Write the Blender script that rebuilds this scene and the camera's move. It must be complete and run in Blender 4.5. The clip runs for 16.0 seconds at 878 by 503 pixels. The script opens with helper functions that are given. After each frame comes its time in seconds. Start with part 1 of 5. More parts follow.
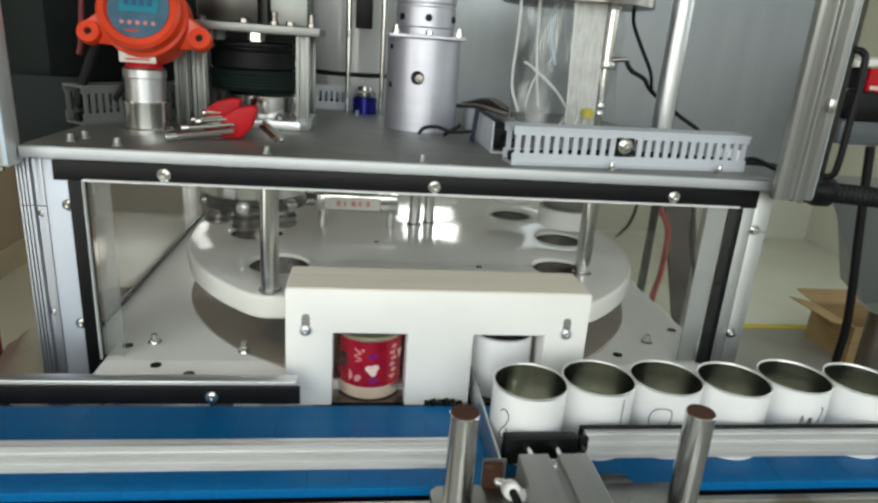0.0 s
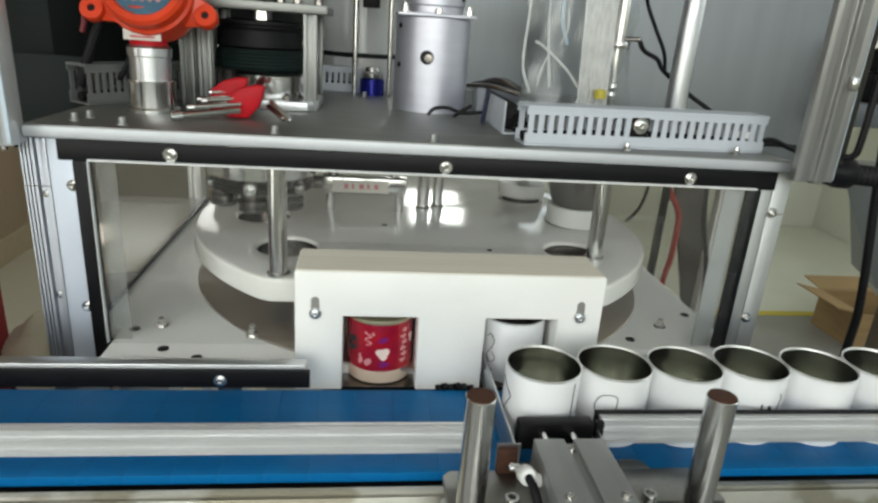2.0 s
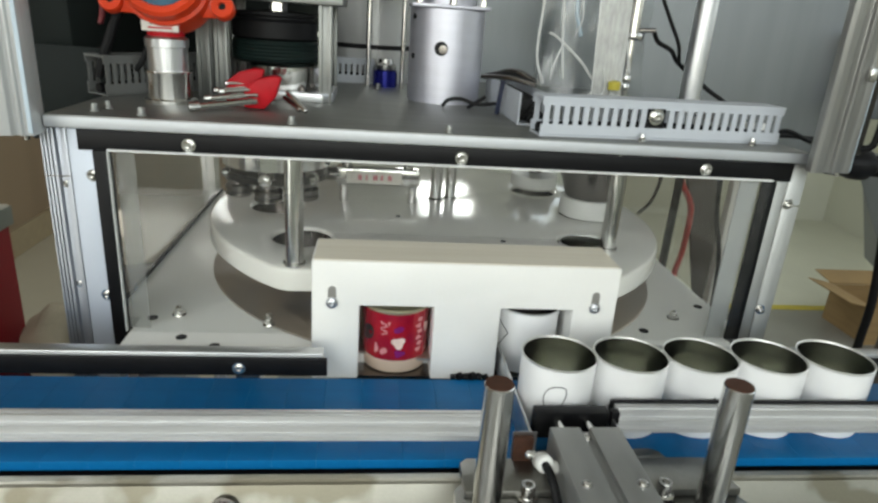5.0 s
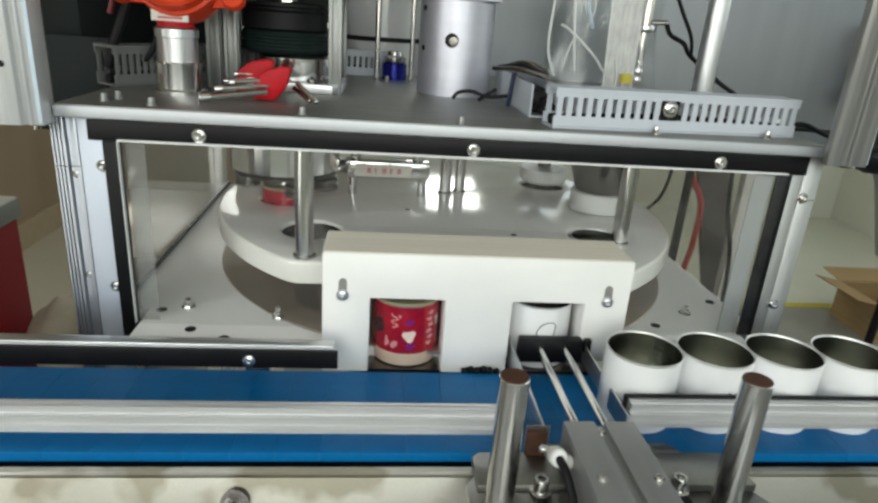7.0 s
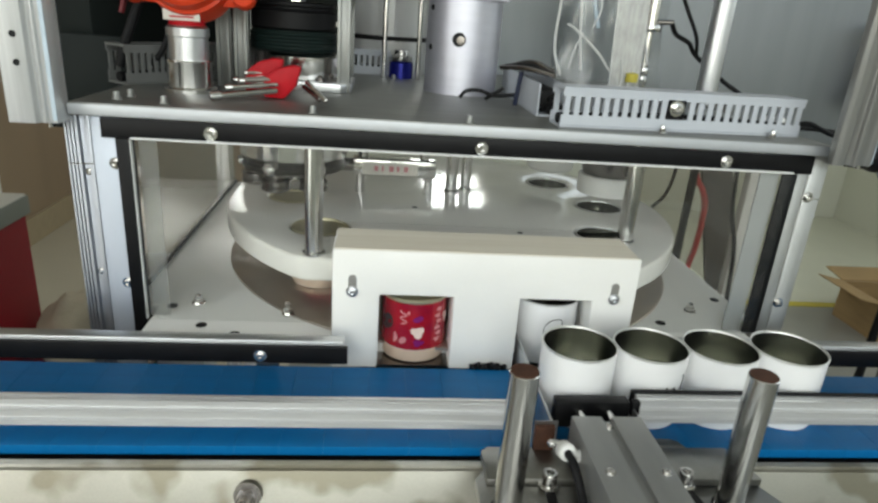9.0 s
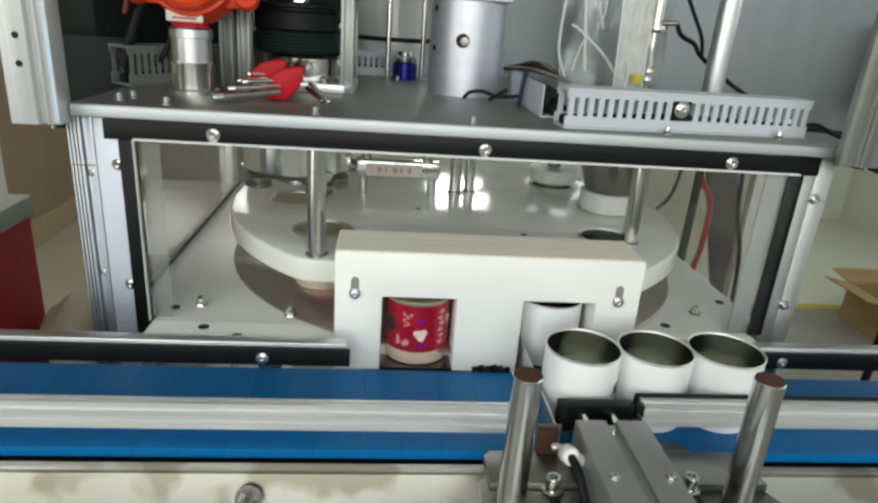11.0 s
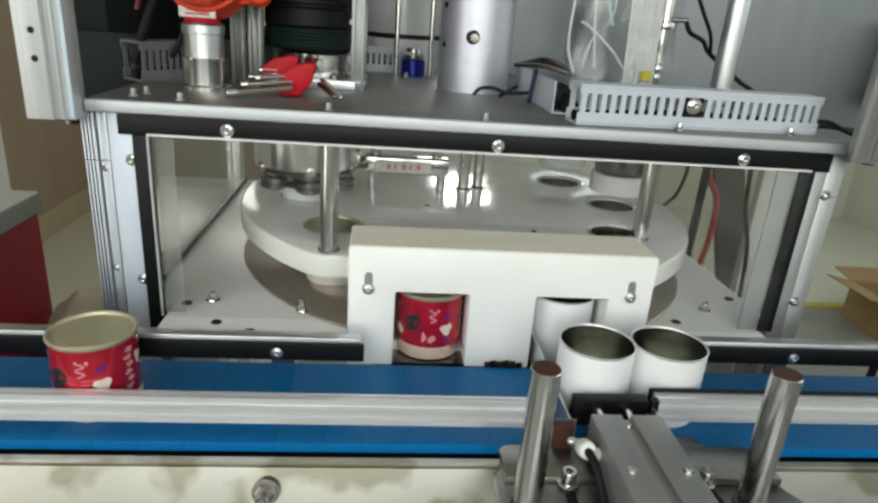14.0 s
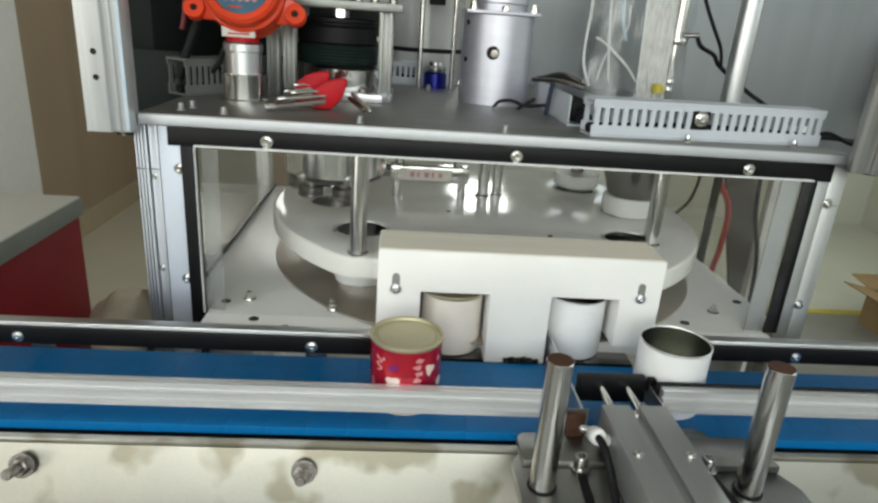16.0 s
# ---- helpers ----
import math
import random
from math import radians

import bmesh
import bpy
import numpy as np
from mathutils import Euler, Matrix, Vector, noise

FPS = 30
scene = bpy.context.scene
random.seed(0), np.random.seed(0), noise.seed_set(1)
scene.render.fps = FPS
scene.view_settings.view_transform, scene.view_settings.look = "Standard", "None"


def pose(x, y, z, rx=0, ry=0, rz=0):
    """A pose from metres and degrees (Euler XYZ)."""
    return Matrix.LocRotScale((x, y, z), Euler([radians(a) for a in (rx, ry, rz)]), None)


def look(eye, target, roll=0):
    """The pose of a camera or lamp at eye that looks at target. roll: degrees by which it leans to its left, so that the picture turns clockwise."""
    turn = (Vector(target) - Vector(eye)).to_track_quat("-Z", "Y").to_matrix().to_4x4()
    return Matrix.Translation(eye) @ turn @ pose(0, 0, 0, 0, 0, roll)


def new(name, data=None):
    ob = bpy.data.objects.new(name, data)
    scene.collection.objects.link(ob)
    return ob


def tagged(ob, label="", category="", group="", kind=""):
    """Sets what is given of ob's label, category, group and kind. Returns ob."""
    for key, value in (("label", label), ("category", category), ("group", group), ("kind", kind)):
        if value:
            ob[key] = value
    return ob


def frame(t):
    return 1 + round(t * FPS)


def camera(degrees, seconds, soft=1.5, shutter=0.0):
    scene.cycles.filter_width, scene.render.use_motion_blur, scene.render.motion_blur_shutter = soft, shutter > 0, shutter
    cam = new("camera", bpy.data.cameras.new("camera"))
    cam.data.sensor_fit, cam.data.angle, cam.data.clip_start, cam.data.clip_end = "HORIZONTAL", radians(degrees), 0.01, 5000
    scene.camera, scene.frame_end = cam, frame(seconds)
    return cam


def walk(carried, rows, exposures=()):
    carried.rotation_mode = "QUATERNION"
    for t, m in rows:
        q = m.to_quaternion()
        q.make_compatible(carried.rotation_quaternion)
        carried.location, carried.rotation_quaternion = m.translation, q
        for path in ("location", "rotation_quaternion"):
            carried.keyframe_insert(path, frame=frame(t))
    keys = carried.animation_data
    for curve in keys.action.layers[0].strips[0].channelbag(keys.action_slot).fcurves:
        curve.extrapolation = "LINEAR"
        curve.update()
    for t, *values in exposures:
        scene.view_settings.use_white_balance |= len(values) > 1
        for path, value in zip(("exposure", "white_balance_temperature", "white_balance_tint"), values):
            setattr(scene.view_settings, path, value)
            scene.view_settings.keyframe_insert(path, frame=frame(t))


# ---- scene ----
cam = camera(69.0, 16.0, soft=2.6)
PATH = [
    (0, (0.024, -0.62, 0.382), (0.274, 1.264, -0.239), 4.1),
    (0.5, (0.023, -0.618, 0.382), (0.271, 1.264, -0.248), 4.1),
    (1, (0.023, -0.616, 0.38), (0.27, 1.263, -0.258), 4.1),
    (1.5, (0.023, -0.609, 0.375), (0.266, 1.267, -0.274), 4.1),
    (2, (0.017, -0.608, 0.372), (0.258, 1.265, -0.288), 4.1),
    (2.5, (0.015, -0.611, 0.374), (0.251, 1.26, -0.292), 4.1),
    (3, (0.015, -0.611, 0.374), (0.245, 1.259, -0.297), 4.1),
    (3.5, (0.01, -0.612, 0.371), (0.238, 1.258, -0.301), 4.1),
    (4, (0.01, -0.613, 0.37), (0.236, 1.256, -0.305), 4.1),
    (6.5, (0.002, -0.608, 0.365), (0.209, 1.258, -0.324), 4.1),
    (7, (0.001, -0.607, 0.363), (0.207, 1.258, -0.329), 4.2),
    (7.5, (0.001, -0.608, 0.363), (0.205, 1.257, -0.33), 4.2),
    (8, (0.002, -0.609, 0.364), (0.205, 1.256, -0.332), 4.1),
    (8.5, (-0.002, -0.611, 0.363), (0.202, 1.254, -0.33), 4.2),
    (9, (-0.007, -0.614, 0.364), (0.194, 1.25, -0.333), 4.3),
    (11.5, (-0.005, -0.61, 0.363), (0.181, 1.257, -0.33), 4.2),
    (12, (-0.005, -0.61, 0.362), (0.181, 1.257, -0.33), 4.2),
    (12.5, (-0.002, -0.607, 0.36), (0.184, 1.259, -0.335), 4.2),
    (13, (-0.003, -0.605, 0.358), (0.181, 1.261, -0.337), 4.2),
    (13.5, (-0.007, -0.609, 0.359), (0.179, 1.258, -0.335), 4.2),
    (14, (-0.019, -0.612, 0.36), (0.168, 1.252, -0.338), 4.3),
    (14.5, (-0.046, -0.614, 0.367), (0.142, 1.251, -0.33), 4.5),
    (15, (-0.05, -0.623, 0.37), (0.138, 1.243, -0.322), 4.5),
    (15.5, (-0.031, -0.646, 0.374), (0.121, 1.226, -0.315), 4.2),
    (16, (-0.031, -0.661, 0.375), (0.106, 1.213, -0.311), 4.1),
]
walk(cam, [(t, look(eye, target, roll)) for t, eye, target, roll in PATH])

# ---- light ----
world = bpy.data.worlds.new("daylight")
scene.world = world
world.use_nodes = True
_wn = world.node_tree.nodes
_sky = _wn.new("ShaderNodeTexSky")
_sky.sky_type, _sky.sun_disc = "NISHITA", False
_sky.sun_elevation, _sky.sun_rotation = radians(40), radians(200)
world.node_tree.links.new(_sky.outputs[0], _wn["Background"].inputs[0])
_wn["Background"].inputs[1].default_value = 0.12


def window_light(name, x, y, z, w, h, target, watts, colour=(0.96, 1.0, 0.935)):
    lamp = bpy.data.lights.new(name, "AREA")
    lamp.shape, lamp.size, lamp.size_y, lamp.energy, lamp.color = "RECTANGLE", w, h, watts, colour
    ob = new(name, lamp)
    ob.matrix_world = look((x, y, z), target)
    return ob


ROOM = (-1.72, 3.4, -3.0, 3.7, -0.86, 3.3)  # x0 x1 y0 y1 z0 z1
WINDOWS_SOUTH = [(-0.7, 1.3), (0.9, 1.3), (2.5, 1.2)]  # centre and width of the openings
WINDOWS_NORTH = [(0.56, 0.46), (1.37, 0.34)]
ADDED_WINDOWS_EAST = [(-1.6, 1.4), (0.2, 1.4), (1.9, 1.4)]
for _x, _w in WINDOWS_SOUTH:
    window_light("window_light", _x, -2.99, 1.15, _w, 1.9, (_x, 0, 0.7), (36 if _x < 0 else 27 if _x < 2 else 8))
for _x, _w in WINDOWS_NORTH:
    window_light("window_light", _x, 3.69, 1.27, _w, 1.1, (_x, 0, 0.8), 21 if _x < 1 else 2.2)
# Unseen east openings, added to brighten the floor and the machine's inside.
for _y, _w in ADDED_WINDOWS_EAST:
    window_light("window_light", 3.39, _y, 1.45, _w, 1.9, (0, _y, 0.6), 5 if _y < -1 else 13)
# Unseen west opening, added low to brighten the conveyor's left side plate.
window_light("window_light", -1.71, -1.6, 0.75, 1.7, 2.5, (0, -1.5, 0.7), 28)


# ---- materials ----
def mat(name, colour, rough=0.5, metal=0.0, vary=0.12, scale=30.0, bump=0.05, bscale=200.0, stretch=(1, 1, 1), second=None, spec=0.5, coat=0.0, rvary=0.15):
    m = bpy.data.materials.new(name)
    m.use_nodes = True
    n, l = m.node_tree.nodes, m.node_tree.links
    b = n["Principled BSDF"]
    tc = n.new("ShaderNodeTexCoord")
    mp = n.new("ShaderNodeMapping")
    mp.inputs["Scale"].default_value = stretch
    l.new(tc.outputs["Object"], mp.inputs["Vector"])
    big = n.new("ShaderNodeTexNoise")
    big.inputs["Scale"].default_value, big.inputs["Detail"].default_value = scale, 6
    fine = n.new("ShaderNodeTexNoise")
    fine.inputs["Scale"].default_value, fine.inputs["Detail"].default_value = bscale, 4
    for t in (big, fine):
        l.new(mp.outputs[0], t.inputs["Vector"])
    ramp = n.new("ShaderNodeValToRGB")
    ramp.color_ramp.elements[0].position, ramp.color_ramp.elements[1].position = 0.3, 0.7
    other = second or tuple(c * (1 - vary) for c in colour)
    ramp.color_ramp.elements[0].color = (*other, 1)
    ramp.color_ramp.elements[1].color = (*colour, 1)
    l.new(big.outputs[0], ramp.inputs[0])
    mix = n.new("ShaderNodeMixRGB")
    mix.blend_type, mix.inputs[0].default_value = "MULTIPLY", vary * 0.7
    l.new(ramp.outputs[0], mix.inputs[1])
    l.new(fine.outputs[0], mix.inputs[2])
    l.new(mix.outputs[0], b.inputs["Base Color"])
    rr = n.new("ShaderNodeMapRange")
    rr.inputs[3].default_value, rr.inputs[4].default_value = max(0.02, rough - rvary * rough), min(1, rough + rvary * rough)
    l.new(big.outputs[0], rr.inputs[0])
    l.new(rr.outputs[0], b.inputs["Roughness"])
    b.inputs["Metallic"].default_value = metal
    b.inputs["Specular IOR Level"].default_value = spec
    b.inputs["Coat Weight"].default_value = coat
    bp = n.new("ShaderNodeBump")
    bp.inputs["Strength"].default_value, bp.inputs["Distance"].default_value = bump, 0.0006
    l.new(fine.outputs[0], bp.inputs["Height"])
    l.new(bp.outputs[0], b.inputs["Normal"])
    return m


def glassy(name, colour=(1, 1, 1), rough=0.02, clear=0.9, base=0.03, haze_mix=0.0):
    """A clear sheet: light goes straight through, with a gloss on top."""
    m = bpy.data.materials.new(name)
    m.use_nodes = True
    n, l = m.node_tree.nodes, m.node_tree.links
    n.remove(n["Principled BSDF"])
    tr, gl, mx = n.new("ShaderNodeBsdfTransparent"), n.new("ShaderNodeBsdfGlossy"), n.new("ShaderNodeMixShader")
    tr.inputs[0].default_value = (*(c * clear for c in colour), 1)
    gl.inputs["Roughness"].default_value = rough
    lw, pw, mr = n.new("ShaderNodeLayerWeight"), n.new("ShaderNodeMath"), n.new("ShaderNodeMapRange")
    lw.inputs[0].default_value = 0.5
    pw.operation, pw.inputs[1].default_value = "POWER", 5.0
    mr.inputs[3].default_value, mr.inputs[4].default_value = base, 1.0
    l.new(lw.outputs["Facing"], pw.inputs[0])
    l.new(pw.outputs[0], mr.inputs[0])
    l.new(mr.outputs[0], mx.inputs[0])
    l.new(tr.outputs[0], mx.inputs[1])
    l.new(gl.outputs[0], mx.inputs[2])
    # Pale diffuse mix paints the bright room's reflected haze onto the sheets.
    df, dm, ns, dr = n.new("ShaderNodeBsdfDiffuse"), n.new("ShaderNodeMixShader"), n.new("ShaderNodeTexNoise"), n.new("ShaderNodeMapRange")
    df.inputs[0].default_value = (0.8, 0.8, 0.78, 1)
    ns.inputs["Scale"].default_value, ns.inputs["Detail"].default_value = 9, 5
    dr.inputs[3].default_value, dr.inputs[4].default_value = haze_mix * 0.4, haze_mix * 1.6
    l.new(ns.outputs[0], dr.inputs[0])
    l.new(dr.outputs[0], dm.inputs[0])
    l.new(mx.outputs[0], dm.inputs[1])
    l.new(df.outputs[0], dm.inputs[2])
    l.new(dm.outputs[0], n["Material Output"].inputs[0])
    return m


def stained_steel(name):
    m = mat(name, (0.57, 0.55, 0.485), 0.33, 1.0, 0.22, 6, 0.05, 500, (1, 1, 1))
    n, l = m.node_tree.nodes, m.node_tree.links
    b = n["Principled BSDF"]
    src = b.inputs["Base Color"].links[0].from_socket
    tc, st, cr, mx = n.new("ShaderNodeTexCoord"), n.new("ShaderNodeTexNoise"), n.new("ShaderNodeValToRGB"), n.new("ShaderNodeMixRGB")
    st.inputs["Scale"].default_value, st.inputs["Detail"].default_value, st.inputs["Roughness"].default_value = 16, 2.5, 0.45
    cr.color_ramp.elements[0].position, cr.color_ramp.elements[1].position = 0.55, 0.62
    l.new(tc.outputs["Object"], st.inputs["Vector"])
    l.new(st.outputs[0], cr.inputs[0])
    mx.blend_type = "MULTIPLY"
    l.new(cr.outputs[0], mx.inputs[0])
    l.new(src, mx.inputs[1])
    mx.inputs[2].default_value = (0.64, 0.61, 0.54, 1)
    l.new(mx.outputs[0], b.inputs["Base Color"])
    return m


def printed_tin(name):
    """Red lacquered tin, clouded with deeper crimson."""
    m = mat(name, (0.60, 0.012, 0.024), 0.22, 0.4, 0.35, 38, 0.02, 400, coat=0.5, second=(0.40, 0.005, 0.035))
    return m


ALU = mat("brushed aluminium", (0.66, 0.67, 0.68), 0.36, 1.0, 0.12, 6, 0.06, 300, (1, 12, 12))
ALU_V = mat("anodised extrusion", (0.70, 0.71, 0.73), 0.32, 1.0, 0.1, 20, 0.04, 300, (10, 10, 1))
ALU_PLATE = mat("dull aluminium plate", (0.35, 0.355, 0.34), 0.5, 1.0, 0.22, 9, 0.1, 260, (1, 6, 1))
COVER = mat("pale satin aluminium", (0.51, 0.55, 0.62), 0.5, 0.6, 0.06, 8, 0.03, 300)
CAST = mat("grey motor casting", (0.61, 0.61, 0.68), 0.42, 0.75, 0.1, 12, 0.06, 250, (1, 1, 5))
STEEL = mat("polished steel", (0.72, 0.71, 0.69), 0.16, 1.0, 0.1, 30, 0.02, 400, (8, 8, 1))
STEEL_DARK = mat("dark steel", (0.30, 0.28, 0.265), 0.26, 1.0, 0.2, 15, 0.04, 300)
BLACKENED = mat("blackened steel", (0.085, 0.08, 0.075), 0.32, 1.0, 0.25, 20, 0.05, 300)
SHEET = mat("brushed stainless sheet", (0.27, 0.285, 0.30), 0.40, 1.0, 0.10, 5, 0.03, 400, (6, 1, 0.7))
STAINED = stained_steel("stained stainless sheet")
RAIL = mat("bright aluminium rail", (0.86, 0.865, 0.87), 0.36, 0.72, 0.12, 6, 0.05, 300, (1, 14, 14))
POST = mat("ground steel bar", (0.68, 0.68, 0.665), 0.2, 1.0, 0.15, 25, 0.04, 400, (14, 14, 1))
BRACKET = mat("worn dark steel plate", (0.33, 0.325, 0.305), 0.36, 1.0, 0.35, 12, 0.08, 300)
RUST = mat("rusty sawn end", (0.11, 0.045, 0.025), 0.8, 0.3, 0.4, 150, 0.3, 600)
NYLON = mat("white nylon", (0.855, 0.848, 0.818), 0.42, 0.0, 0.06, 10, 0.08, 350, spec=0.4)
NYLON_GLOSS = mat("glossy white polyethylene", (0.88, 0.86, 0.81), 0.13, 0.0, 0.05, 8, 0.02, 300, spec=0.3)
NYLON_PLATE = mat("satin white polyethylene", (0.86, 0.86, 0.835), 0.30, 0.0, 0.07, 7, 0.03, 300)
BLACK = mat("black plastic", (0.007, 0.007, 0.008), 0.4, 0.0, 0.3, 40, 0.08, 300, spec=0.18)
RUBBER = mat("black rubber", (0.01, 0.01, 0.011), 0.55, 0.0, 0.3, 60, 0.1, 400, spec=0.2)
DARK_GREEN = mat("dark green rubber coupling", (0.010, 0.021, 0.019), 0.5, 0.0, 0.3, 40, 0.1, 300, spec=0.25)
BELT = mat("blue belt plastic", (0.002, 0.155, 0.41), 0.42, 0.0, 0.25, 12, 0.1, 240, (1, 4, 1), spec=0.25)
WHITE_TIN = mat("white lacquered tin", (0.86, 0.86, 0.86), 0.3, 0.0, 0.04, 40, 0.02, 300)
BARE_TIN = mat("bare tinplate", (0.82, 0.83, 0.76), 0.17, 1.0, 0.25, 60, 0.10, 500, (1, 1, 4))
RIM_TIN = mat("tinplate rim", (0.84, 0.84, 0.81), 0.35, 0.7, 0.08, 60, 0.02, 300)
GOLD = mat("gold lacquered lid", (0.54, 0.495, 0.33), 0.46, 0.7, 0.08, 40, 0.03, 300)
RED_TIN = printed_tin("red printed tin")
CREAM = mat("cream lacquered tin", (0.74, 0.58, 0.45), 0.35, 0.1, 0.08, 40, 0.02, 300)
CREAM_PALE = mat("pale cream lacquered tin", (0.80, 0.74, 0.66), 0.35, 0.05, 0.06, 40, 0.02, 300)
PRINT_PALE = mat("pale print", (0.80, 0.64, 0.57), 0.3, 0.0, 0.1, 60, coat=0.4)
PRINT_PINK = mat("pink print", (0.66, 0.27, 0.28), 0.3, 0.0, 0.15, 60, coat=0.4)
PRINT_DARK = mat("dark print", (0.02, 0.022, 0.022), 0.3, 0.0, 0.3, 60, coat=0.4)
PRINT_VIOLET = mat("violet print", (0.20, 0.006, 0.14), 0.3, 0.0, 0.2, 60, coat=0.4)
INK = mat("black marker ink", (0.015, 0.015, 0.02), 0.6)
ORANGE = mat("orange enamel", (0.74, 0.055, 0.012), 0.3, 0.0, 0.2, 30, 0.15, 200, spec=0.4)
RED_PLASTIC = mat("red plastic", (0.50, 0.006, 0.014), 0.5, 0.0, 0.2, 40, 0.06, 250, spec=0.2)
RED_PAINT = mat("dark red cabinet paint", (0.27, 0.007, 0.016), 0.5, 0.0, 0.14, 6, 0.05, 200, spec=0.2)
PVC = mat("grey cable duct plastic", (0.50, 0.53, 0.58), 0.5, 0.0, 0.05, 12, 0.05, 300)
LCD = mat("teal display", (0.075, 0.17, 0.26), 0.25, 0.0, 0.3, 60, 0.0, 300)
LABEL = mat("paper label", (0.72, 0.68, 0.62), 0.5, 0.0, 0.08, 50, 0.02, 300)
RED_INK = mat("red printing", (0.55, 0.02, 0.03), 0.5)
BLUE = mat("blue anodised metal", (0.02, 0.025, 0.30), 0.25, 0.6, 0.2, 30, 0.03, 300)
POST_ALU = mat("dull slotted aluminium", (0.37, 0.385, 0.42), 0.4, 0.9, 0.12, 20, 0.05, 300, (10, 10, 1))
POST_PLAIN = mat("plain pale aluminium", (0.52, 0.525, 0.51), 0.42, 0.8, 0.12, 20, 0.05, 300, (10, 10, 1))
GREY_BAR = mat("grey painted bar", (0.40, 0.41, 0.40), 0.45, 0.3, 0.1, 20, 0.05, 300)
TANK_PALE = mat("pale satin tank steel", (0.84, 0.84, 0.83), 0.2, 0.45, 0.06, 10, 0.02, 300)
TANK = mat("polished tank steel", (0.80, 0.80, 0.79), 0.15, 1.0, 0.06, 10, 0.02, 300)
EDGE = mat("milled plate edge", (0.60, 0.62, 0.645), 0.5, 0.55, 0.18, 5, 0.08, 300, (0.6, 10, 14))
# The right stile takes this darker grey, the left one the paler.
DOOR_DARKER = mat("darker door profile", (0.40, 0.40, 0.385), 0.38, 0.75, 0.2, 14, 0.06, 300, (14, 14, 0.6))
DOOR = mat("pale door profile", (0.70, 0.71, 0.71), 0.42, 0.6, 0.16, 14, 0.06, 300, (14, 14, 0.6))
YELLOW = mat("yellow paint", (0.62, 0.52, 0.06), 0.5, 0.0, 0.2, 12, 0.1, 120)
WHITE_PLASTIC = mat("white fitting plastic", (0.78, 0.78, 0.76), 0.4, 0.0, 0.06, 30, 0.02, 300)
HOSE_RED = mat("red air hose", (0.62, 0.05, 0.04), 0.35, 0.0, 0.1, 30, 0.02, 300)
CARDBOARD = mat("brown cardboard", (0.36, 0.24, 0.11), 0.8, 0.0, 0.2, 8, 0.1, 120, (1, 1, 6))
WALL = mat("cream wall paint", (0.66, 0.67, 0.58), 0.75, 0.0, 0.07, 2, 0.1, 90)
TAN = mat("tan wall panel", (0.33, 0.245, 0.165), 0.55, 0.0, 0.15, 2, 0.08, 90, (3, 3, 0.4))
FLOOR = mat("grey epoxy floor", (0.27, 0.27, 0.245), 0.3, 0.0, 0.15, 3, 0.05, 80, second=(0.21, 0.21, 0.19))
FLOOR_PALE = mat("pale green floor paint", (0.64, 0.65, 0.55), 0.35, 0.0, 0.1, 3, 0.05, 80)
CEILING = mat("white ceiling", (0.78, 0.78, 0.76), 0.85, 0.0, 0.05, 2, 0.1, 60)
DARK_PANEL = mat("dark tinted panel", (0.014, 0.018, 0.017), 0.5, 0.0, 0.2, 5, 0.03, 200, spec=0.1)
CLEAR = mat("whitish glint plastic", (0.72, 0.73, 0.72), 0.15, 0.0, 0.2, 60, 0.02, 300, coat=0.5)
CURTAIN = mat("beige sacking", (0.62, 0.55, 0.42), 0.9, 0.0, 0.25, 8, 0.3, 160)
ACRYLIC = glassy("clear acrylic", (0.98, 0.985, 0.98), 0.015, 0.997, 0.018, haze_mix=0.010)
MILKY = glassy("milky plastic sheet", (0.96, 0.96, 0.95), 0.2, 0.95, 0.06, haze_mix=0.4)
HAZE = glassy("hazy clear strip", (0.96, 0.97, 0.96), 0.2, 0.93, 0.05, haze_mix=0.10)
FILM = glassy("clear plastic film", (0.96, 0.97, 0.97), 0.2, 0.95, 0.06)
SMOKE = glassy("tinted side acrylic", (0.95, 0.93, 0.90), 0.02, 0.90, 0.025)


# ---- mesh helpers ----
def box(x0, x1, y0, y1, z0, z1, bev=0.0, seg=2, bm=None):
    b = bmesh.new()
    bmesh.ops.create_cube(b, size=1)
    for v in b.verts:
        v.co = Vector(((x0 + x1) / 2 + v.co.x * (x1 - x0), (y0 + y1) / 2 + v.co.y * (y1 - y0), (z0 + z1) / 2 + v.co.z * (z1 - z0)))
    if bev:
        bmesh.ops.bevel(b, geom=b.edges[:], offset=bev, segments=seg, affect="EDGES", profile=0.5)
    return join(bm, b)


def join(bm, b):
    if bm is None:
        return b
    me = bpy.data.meshes.new("join")
    b.to_mesh(me)
    b.free()
    bm.from_mesh(me)
    bpy.data.meshes.remove(me)
    return bm


def frame_to(a, d):
    """A matrix with its z along d, at a."""
    return Matrix.Translation(a) @ Vector(d).to_track_quat("Z", "Y").to_matrix().to_4x4()


